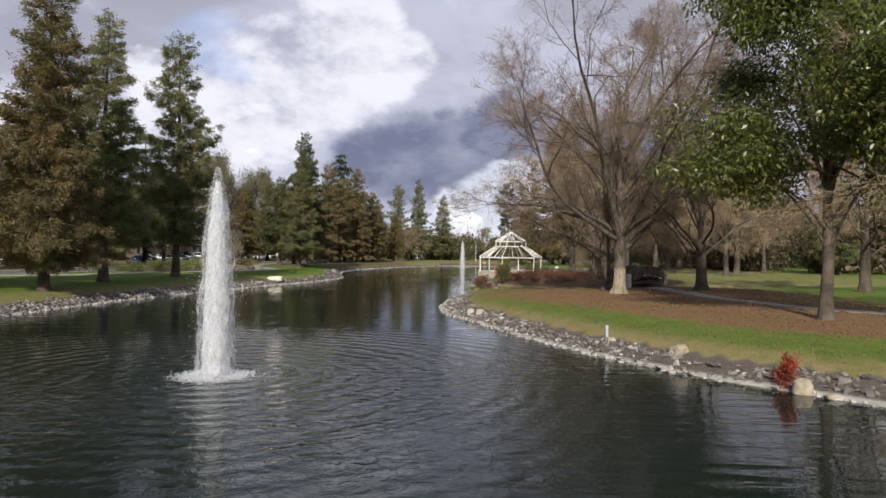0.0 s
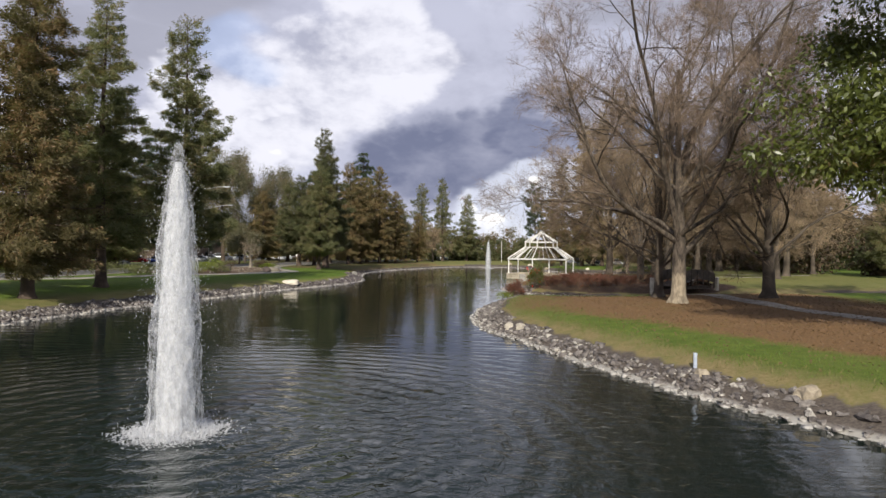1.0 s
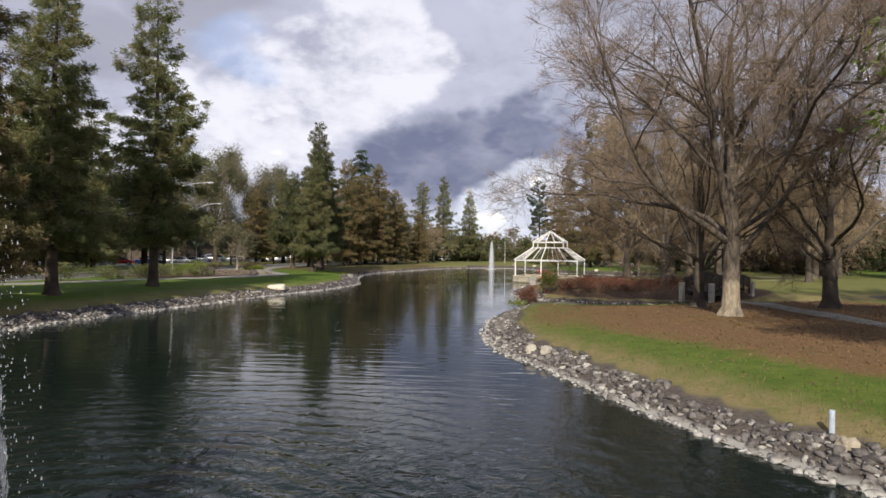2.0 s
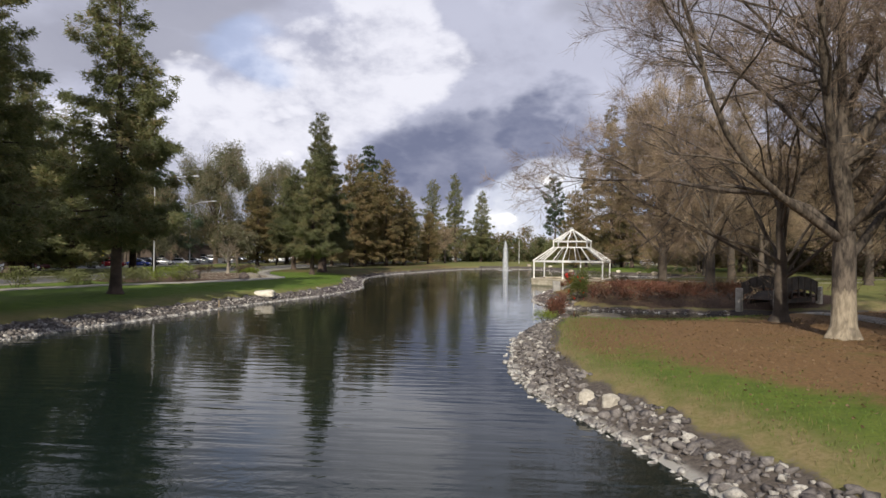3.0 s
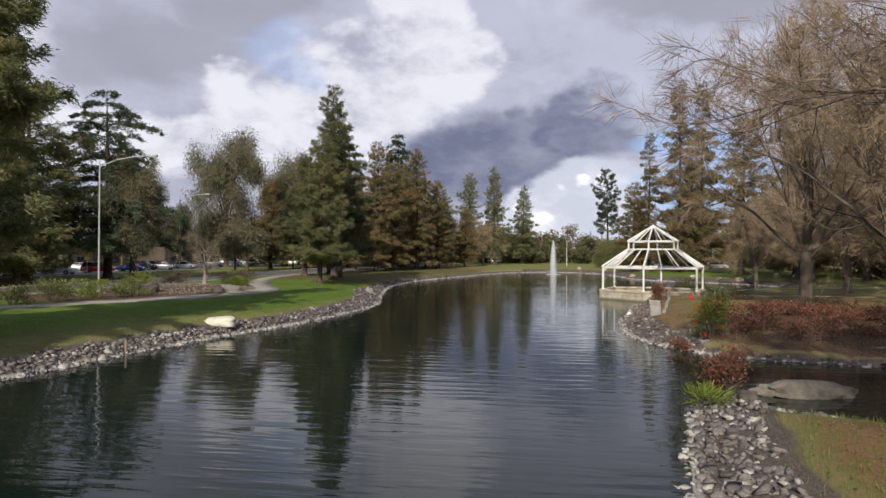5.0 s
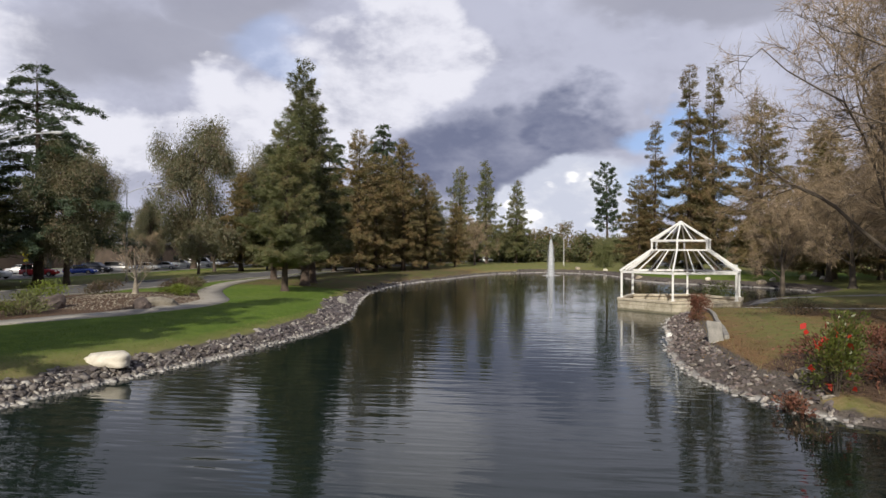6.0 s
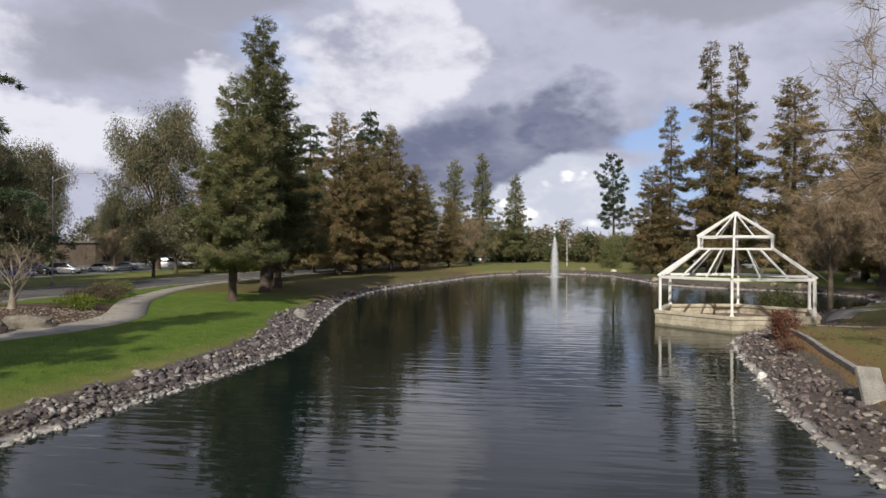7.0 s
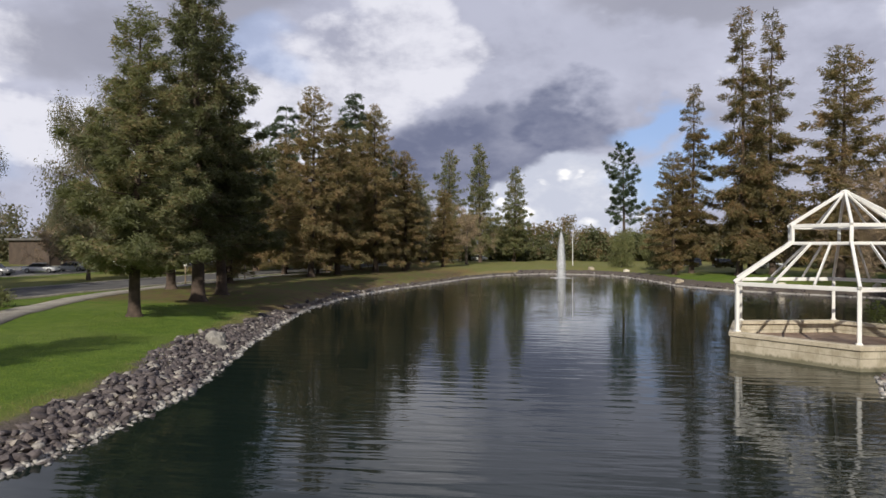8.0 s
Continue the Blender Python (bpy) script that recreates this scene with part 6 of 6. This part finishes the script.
for i in range(46):
    x, y = 6.2 + rs.random() * 17, 76.4 + rs.random() * 9.5
    if shore_distance(np.array([x]), np.array([y]))[0] > 0.8:
        shrub(x, y, 0.8 + rs.random() * 0.5, 0.5 + rs.random() * 0.35, M_RUSSET, "low russet ground shrub along the creek", 400 + i, (0.15, 0.065), 420, 5, "russet shrubs of the creek bank")
for i, (x, y) in enumerate(((18, 87), (21.5, 90.5), (11.5, 100.5), (14, 89.5))):
    shrub(x, y, 1.4, 1.0, M_SHRUB_BROWN, "brown brushy shrub on the leafy ground", 290 + i, (0.13, 0.05), 900)

# ---- cobbles of the planting bed ----
rc_ = np.random.default_rng(88)
cob = thing("cobble_bed", -33.5, 99.5, 0, 0, "scatter of tan cobbles and gravel in a planting bed", "stones")
vs, fs, k = [], [], 0
for i in range(1500):
    a, q = rc_.uniform(0, 6.283), math.sqrt(rc_.random())
    x, y = -33.5 + 4.6 * q * math.cos(a), 99.5 + 6.5 * q * math.sin(a)
    s = rc_.uniform(0.07, 0.20)
    r = turn_matrix(rc_)
    v, f = ROCK_ARR[i % len(ROCK_ARR)]
    vs.append(v @ r.T * s + [x + 33.5, y - 99.5, gz(x, y) + 0.03 * s]), fs.append(f + k)
    k += len(v)
tagged(mesh_part("gravel", np_mesh("gravel", np.concatenate(vs), [np.concatenate(fs)]), M_COBBLE, cob), kind="stuff")

# ---- creek bridge ----
br = thing("footbridge", 19.4, 75.0, 0, 48, "dark wooden arched footbridge with panelled rails over the creek", "bridge")


def arch(t):
    return 1.25 + 0.45 * (1 - (2 * t - 1) ** 2)


LEN, WIDE = 7.2, 2.3
for i in range(24):
    t = (i + 0.5) / 24
    part("plank", box(bmesh.new(), -0.14, 0.14, -WIDE / 2, WIDE / 2, -0.05, 0.0, 0.008, pose((t - 0.5) * LEN, 0, arch(t), 0, math.degrees(math.atan(0.25 * (2 * t - 1))), 0)), M_WOOD_DARK, br)
for sgn in (-1, 1):
    for i in range(7):
        t = i / 6
        part("post", box(bmesh.new(), -0.07, 0.07, -0.07, 0.07, -0.35, 1.15, 0.01, pose((t - 0.5) * LEN, sgn * (WIDE / 2 + 0.08), arch(t))), M_WOOD_DARK, br)
    for i in range(6):
        t0, t1 = i / 6, (i + 1) / 6
        y = sgn * (WIDE / 2 + 0.08)
        for dz, hh in ((1.1, 0.1), (0.25, 0.1), (0.66, 0.86)):
            part("rail" if hh < 0.2 else "panel", bar(bmesh.new(), ((t0 - 0.5) * LEN + 0.05, y, arch(t0) + dz), ((t1 - 0.5) * LEN - 0.05, y, arch(t1) + dz), 0.09 if hh < 0.2 else 0.05, hh, 0.006), M_WOOD_DARK, br)
    part("beam", bar(bmesh.new(), (-LEN / 2, sgn * 0.8, 1.05), (LEN / 2, sgn * 0.8, 1.05), 0.2, 0.3, 0.01), M_WOOD_DARK, br)
for sx, sy in ((-1, -1), (-1, 1), (1, -1), (1, 1)):
    part("stone_pier", box(bmesh.new(), -0.2, 0.2, -0.2, 0.2, 0.3, 2.0, 0.04, pose(sx * (LEN / 2 + 0.35), sy * (WIDE / 2 + 0.15), 0)), M_CREAMROCK, br, "pale stone pier")

# ---- posts, lamps and signs ----
pp = thing("pipe_stub", 7.5, 29.1, gz(7.5, 29.1), 0, "short blue-grey plastic pipe standing in the lawn's edge", "pipe")
part("pipe", rod(bmesh.new(), (0, 0, -0.2), (0, 0, 0.5), 0.06, None, 14), M_PIPE, pp)
part("cap", rod(bmesh.new(), (0, 0, 0.5), (0, 0, 0.56), 0.07, 0.06, 14), M_PIPE, pp)
st = thing("pipe_stub", -22.4, 71.5, gz(-22.4, 71.5), 0, "short weathered post on the stony bank", "post")
part("pipe", rod(bmesh.new(), (0, 0, -0.2), (0, 0, 0.6), 0.06, None, 12), M_WOOD, st)


def street_lamp(x, y, high, arm, turn, label, mat=M_METAL, arms=1):
    s = thing("street_lamp", x, y, gz(x, y), turn, label, "street lamp", "street lamps")
    part("base", rod(bmesh.new(), (0, 0, -0.1), (0, 0, 0.5), 0.22, 0.2, 12), M_CONCRETE, s)
    part("pole", rod(bmesh.new(), (0, 0, 0.4), (0, 0, high), 0.085, 0.05, 12), mat, s)
    for k in range(arms):
        sg = 1 if k == 0 else -1
        bm = bmesh.new()
        pts = [(0, 0, high - 0.5), (sg * arm * 0.35, 0, high + 0.05), (sg * arm * 0.7, 0, high + 0.3), (sg * arm, 0, high + 0.38)]
        for p, q in zip(pts, pts[1:]):
            rod(bm, p, q, 0.045, 0.04, 8)
        part("arm", bm, mat, s)
        head = part("lamp_head", box(bmesh.new(), -0.38, 0.42, -0.15, 0.15, -0.08, 0.09, 0.05, pose(sg * (arm + 0.3), 0, high + 0.38)), mat, s)
        part("lens", box(bmesh.new(), -0.25, 0.25, -0.11, 0.11, -0.02, 0.0, 0.008, pose(sg * (arm + 0.3), 0, high + 0.296)), M_LAMP_CLEAR, head)
    return s


street_lamp(-40.0, 93.5, 11.0, 4.2, 6, "tall grey street lamp standing in a planting bed")
street_lamp(-53.5, 128.5, 11.0, 3.6, 6, "tall grey street lamp on the roadside strip")
street_lamp(-60.0, 232.0, 11.0, 2.4, 10, "grey street lamp far along the road")
street_lamp(-31.5, 205.0, 9.5, 1.6, 170, "grey street lamp beside the far lawn")


def marker(x, y, high, label):
    s = thing("sign_post", x, y, gz(x, y), 0, label, "post", "posts by the road")
    part("post", box(bmesh.new(), -0.06, 0.06, -0.06, 0.06, -0.2, high, 0.01), M_WOOD, s)
    part("plate", box(bmesh.new(), -0.14, 0.14, -0.085, -0.065, high - 0.45, high - 0.02, 0.004), M_WHITE, s)
    return s


for x, y in ((-40.6, 157), (-42.0, 146), (-41.0, 186), (-36.2, 199), (-33, 214)):
    marker(x, y, 2.3, "pale slender post beside the road")
fp = thing("flag_pole", 1.3, 226.0, gz(1.3, 226.0), 0, "slender pale pole on the far lawn", "pole")
part("pole", rod(bmesh.new(), (0, 0, -0.2), (0, 0, 7.2), 0.09, 0.05, 10), M_WHITE, fp)
part("foot", rod(bmesh.new(), (0, 0, -0.1), (0, 0, 0.25), 0.2, 0.18, 12), M_CONCRETE, fp)
sg = thing("road_sign", -74, 137, gz(-74, 137), 0, "yellow diamond warning sign with a plate below on a steel post", "sign")
part("post", rod(bmesh.new(), (0, 0, -0.2), (0, 0, 3.6), 0.035, None, 8), M_METAL, sg)
part("diamond", box(bmesh.new(), -0.46, 0.46, -0.02, 0.02, -0.46, 0.46, 0.005, pose(0, -0.06, 3.2, 0, 45, 0)), M_YELLOW, sg)
part("plate", box(bmesh.new(), -0.36, 0.36, -0.02, 0.02, -0.2, 0.2, 0.005, pose(0, -0.06, 2.3)), M_YELLOW, sg)
part("symbol", box(bmesh.new(), -0.12, 0.12, -0.008, 0.008, -0.2, 0.2, 0.003, pose(0, -0.088, 3.2)), M_METAL_DARK, sg)


# ---- cars ----
def loft(sections):
    """A closed body from sections (x, half width low, half width high, z low, z high)."""
    bm = bmesh.new()
    rings = []
    for x, w0, w1, z0, z1 in sections:
        c = 0.12 * (z1 - z0)
        rings.append([bm.verts.new(p) for p in ((x, -w0 + 0.04, z0), (x, w0 - 0.04, z0), (x, w0, z0 + c), (x, (w0 + w1) / 2 + 0.015, (z0 + z1) / 2), (x, w1, z1 - c), (x, w1 - 0.09, z1), (x, -w1 + 0.09, z1), (x, -w1, z1 - c), (x, -(w0 + w1) / 2 - 0.015, (z0 + z1) / 2), (x, -w0, z0 + c))])
    for a, b in zip(rings, rings[1:]):
        for i in range(10):
            j = (i + 1) % 10
            bm.faces.new((a[i], a[j], b[j], b[i]))
    bm.faces.new(rings[0][::-1]), bm.faces.new(rings[-1])
    bmesh.ops.recalc_face_normals(bm, faces=list(bm.faces))
    return bm


def car(x, y, turn, paint, style, label):
    c = thing("parked_car", x, y, gz(x, y) + 0.035, turn, label, "car", "parked cars")
    ln = {"sedan": 4.6, "hatch": 4.3, "suv": 4.7, "van": 5.2, "pickup": 5.4}[style]
    tall = {"sedan": 1.45, "hatch": 1.52, "suv": 1.75, "van": 2.05, "pickup": 1.85}[style]
    belt = tall * 0.62
    h, mat = ln / 2, CAR_PAINT[paint]
    part("body", loft([(-h, 0.70, 0.66, 0.42, belt * 0.82), (-h + 0.12, 0.86, 0.80, 0.30, belt * 0.95), (-h + 0.9, 0.90, 0.86, 0.24, belt), (0, 0.91, 0.88, 0.22, belt), (h - 1.1, 0.90, 0.86, 0.24, belt * 0.97), (h - 0.25, 0.86, 0.78, 0.30, belt * 0.80), (h, 0.72, 0.66, 0.40, belt * 0.62)]), mat, c, smooth=True)
    back = {"sedan": -h + 0.75, "hatch": -h + 0.1, "suv": -h + 0.1, "van": -h + 0.06, "pickup": -0.5}[style]
    front = {"sedan": h - 1.15, "hatch": h - 1.05, "suv": h - 1.15, "van": h - 0.7, "pickup": h - 1.5}[style]
    rear = {"sedan": 0.75, "hatch": 0.4, "suv": 0.3, "van": 0.15, "pickup": 0.25}[style]
    part("glasshouse", loft([(back, 0.82, 0.80, belt - 0.06, belt + 0.02), (back + rear, 0.83, 0.68, belt - 0.06, tall - 0.06), (front - 0.75, 0.84, 0.69, belt - 0.06, tall - 0.05), (front, 0.82, 0.80, belt - 0.06, belt + 0.02)]), M_GLASS, c)
    part("roof", loft([(back + rear - 0.05, 0.70, 0.66, tall - 0.09, tall - 0.03), (0, 0.72, 0.68, tall - 0.08, tall), (front - 0.7, 0.70, 0.66, tall - 0.09, tall - 0.02)]), mat, c, smooth=True)
    for sx in (-h + 0.85, h - 0.9):
        for sy in (-0.82, 0.82):
            wheel = part("wheel", rod(bmesh.new(), (sx, sy - 0.11, 0.33), (sx, sy + 0.11, 0.33), 0.33, None, 18), M_TYRE, c)
            o = 0.115 if sy > 0 else -0.115
            part("rim", rod(bmesh.new(), (sx, sy + o - 0.01, 0.33), (sx, sy + o + 0.01, 0.33), 0.21, None, 14), M_RIM, wheel)
    for sy in (-0.62, 0.62):
        part("headlight", box(bmesh.new(), h - 0.16, h - 0.02, sy - 0.16, sy + 0.16, belt * 0.60, belt * 0.74, 0.02), M_LAMP_CLEAR, c)
        part("tail_light", box(bmesh.new(), -h - 0.01, -h + 0.14, sy - 0.12, sy + 0.12, belt * 0.66, belt * 0.88, 0.02), M_LAMP_RED, c)
    part("bumper", box(bmesh.new(), -h - 0.05, -h + 0.15, -0.8, 0.8, 0.32, 0.5, 0.03), M_TYRE if paint == "white" else mat, c)


for x, y, turn, paint, style in ((-74.0, 139.5, 20, "red", "suv"), (-73.4, 147.2, 15, "blue", "sedan"), (-82.0, 146.0, 20, "silver", "sedan"), (-75.0, 153.0, 10, "black", "suv"), (-75.2, 159.0, 12, "grey", "suv"), (-76.0, 168.5, 15, "white", "sedan"),
                                 (-77.0, 176.0, 195, "silver", "sedan"), (-77.5, 183.0, 10, "white", "pickup"), (-77.0, 190.0, 15, "white", "van"), (-76, 197, 190, "silver", "suv"), (-76, 204, 10, "white", "sedan"), (-75, 212, 10, "grey", "suv"),
                                 (-74, 220, 190, "white", "sedan"), (-73, 229, 10, "white", "suv"), (-74.0, 131.0, 10, "white", "suv"), (-74.0, 123.0, 12, "maroon", "sedan"), (-74.0, 115.5, 190, "silver", "suv"), (-74.0, 107.0, 10, "white", "suv"), (-74.0, 99.0, 10, "grey", "sedan"),
                                 (-74.0, 91.0, 190, "maroon", "sedan"), (-73, 240, 10, "silver", "van"), (-72, 250, 190, "white", "sedan")):
    car(x, y, turn, paint, style, {"sedan": "%s parked saloon car on the lot", "hatch": "%s parked hatchback on the lot", "suv": "%s parked sport utility car on the lot", "van": "%s parked van on the lot", "pickup": "%s parked pickup truck on the lot"}[style] % paint)
for x, y, turn, paint in ((30, 218, 5, "black"), (24, 222, 185, "grey"), (37, 214, 5, "white"), (-22, 272, 0, "white")):
    car(x, y, turn, paint, "suv", "%s parked sport utility car beyond the far shore" % paint)


# ---- buildings ----
def building(x, y, turn, wide, deep, high, wall, label, windows=5):
    b = thing("building", x, y, 1.2, turn, label, "building", "buildings beyond the parking lot")
    part("wall", box(bmesh.new(), -wide / 2, wide / 2, -deep / 2, deep / 2, -0.5, high, 0.03), wall, b)
    part("roof", box(bmesh.new(), -wide / 2 - 0.6, wide / 2 + 0.6, -deep / 2 - 0.6, deep / 2 + 0.6, high, high + 0.5, 0.05), M_ROOF, b)
    for i in range(windows):
        cx = (i + 0.5) / windows * wide - wide / 2
        win = part("window", box(bmesh.new(), cx - 0.9, cx + 0.9, -deep / 2 - 0.06, -deep / 2 - 0.01, 1.0, 2.3, 0.01), M_METAL_DARK, b)
        for k in (-0.42, 0.42):
            part("pane", box(bmesh.new(), cx + k - 0.38, cx + k + 0.38, -deep / 2 - 0.085, -deep / 2 - 0.065, 1.08, 2.22, 0.004), M_GLASS, win)
    part("door", box(bmesh.new(), -0.5, 0.5, -deep / 2 - 0.08, -deep / 2 - 0.005, -0.1, 2.1, 0.01, pose(wide * 0.28, 0, 0)), M_METAL_DARK, b)
    return b


building(-112, 166, 75, 42, 16, 6.0, M_STUCCO, "long low brown stucco building with a flat roof")
building(-108, 128, 80, 22, 14, 4.6, M_STUCCO, "low brown stucco building with a flat roof")
building(-104, 218, 70, 26, 14, 5.0, M_STUCCO, "low brown building behind parked cars")
building(92, 150, -70, 26, 12, 4.5, M_STUCCO_TAN, "low pale building behind the east lawn")

# ---- leaves and grass ----


def scatter(name, box_xy, count, keep, length, width, mat, label, seed, upright=False):
    """Loose leaves or grass blades where 'keep' allows them."""
    rng = np.random.default_rng(seed)
    global RNG
    RNG = rng
    x, y = rng.uniform(box_xy[0], box_xy[1], count), rng.uniform(box_xy[2], box_xy[3], count)
    d = shore_distance(x, y)
    ok = keep(x, y, d, rng.random(count))
    x, y, d = x[ok], y[ok], d[ok]
    n = len(x)
    p = np.stack([x, y, ground_height(x, y, d) + (0.0 if upright else 0.025)], axis=1)
    w = rng.normal(size=(n, 3)) * ([0.35, 0.35, 0.0] if upright else [1, 1, 0.15]) + ([0, 0, 1.0] if upright else [0, 0, 0])
    v, f = blades(p, w, rng.uniform(0.6, 1.3, n) * length, rng.uniform(0.7, 1.3, n) * width)
    return tagged(mesh_part(name, np_mesh(name, v, [f]), mat), label, name.replace("_", " "), kind="stuff")


scatter("fallen_leaves", (0, 26, 18, 70), 26000, lambda x, y, d, r: (d > 2.2) & (r < np.clip((d - 2.0) / 6, 0.05, 0.85)), 0.095, 0.06, M_FALLEN, "brown fallen leaves strewn over the cape", 301)
scatter("fallen_leaves", (1, 20, 74, 112), 8000, lambda x, y, d, r: (d > 1.0) & (r < 0.7), 0.11, 0.07, M_FALLEN, "brown fallen leaves strewn over the bank by the gazebo", 302)
scatter("grass", (-1, 14, 18, 69), 40000, lambda x, y, d, r: (d > 2.0) & (d < 6.5) & (r < np.clip((7 - d) / 4, 0, 1)), 0.10, 0.016, M_BLADE, "short green lawn grass along the cape", 303, True)
scatter("grass", (-1, 14, 18, 112), 30000, lambda x, y, d, r: (d > 1.6) & (d < 3.2), 0.15, 0.018, M_BLADE_DRY, "dry tan grass along the top of the bank", 304, True)
scatter("grass", (-32, -17, 70, 125), 40000, lambda x, y, d, r: (d > 1.9) & (d < 9), 0.09, 0.016, M_BLADE, "short green lawn grass of the west bank", 305, True)
scatter("grass", (-30, -16, 40, 128), 30000, lambda x, y, d, r: (d > 1.8) & (d < 2.5), 0.12, 0.018, M_BLADE_DRY, "dry tan grass along the top of the west bank", 306, True)
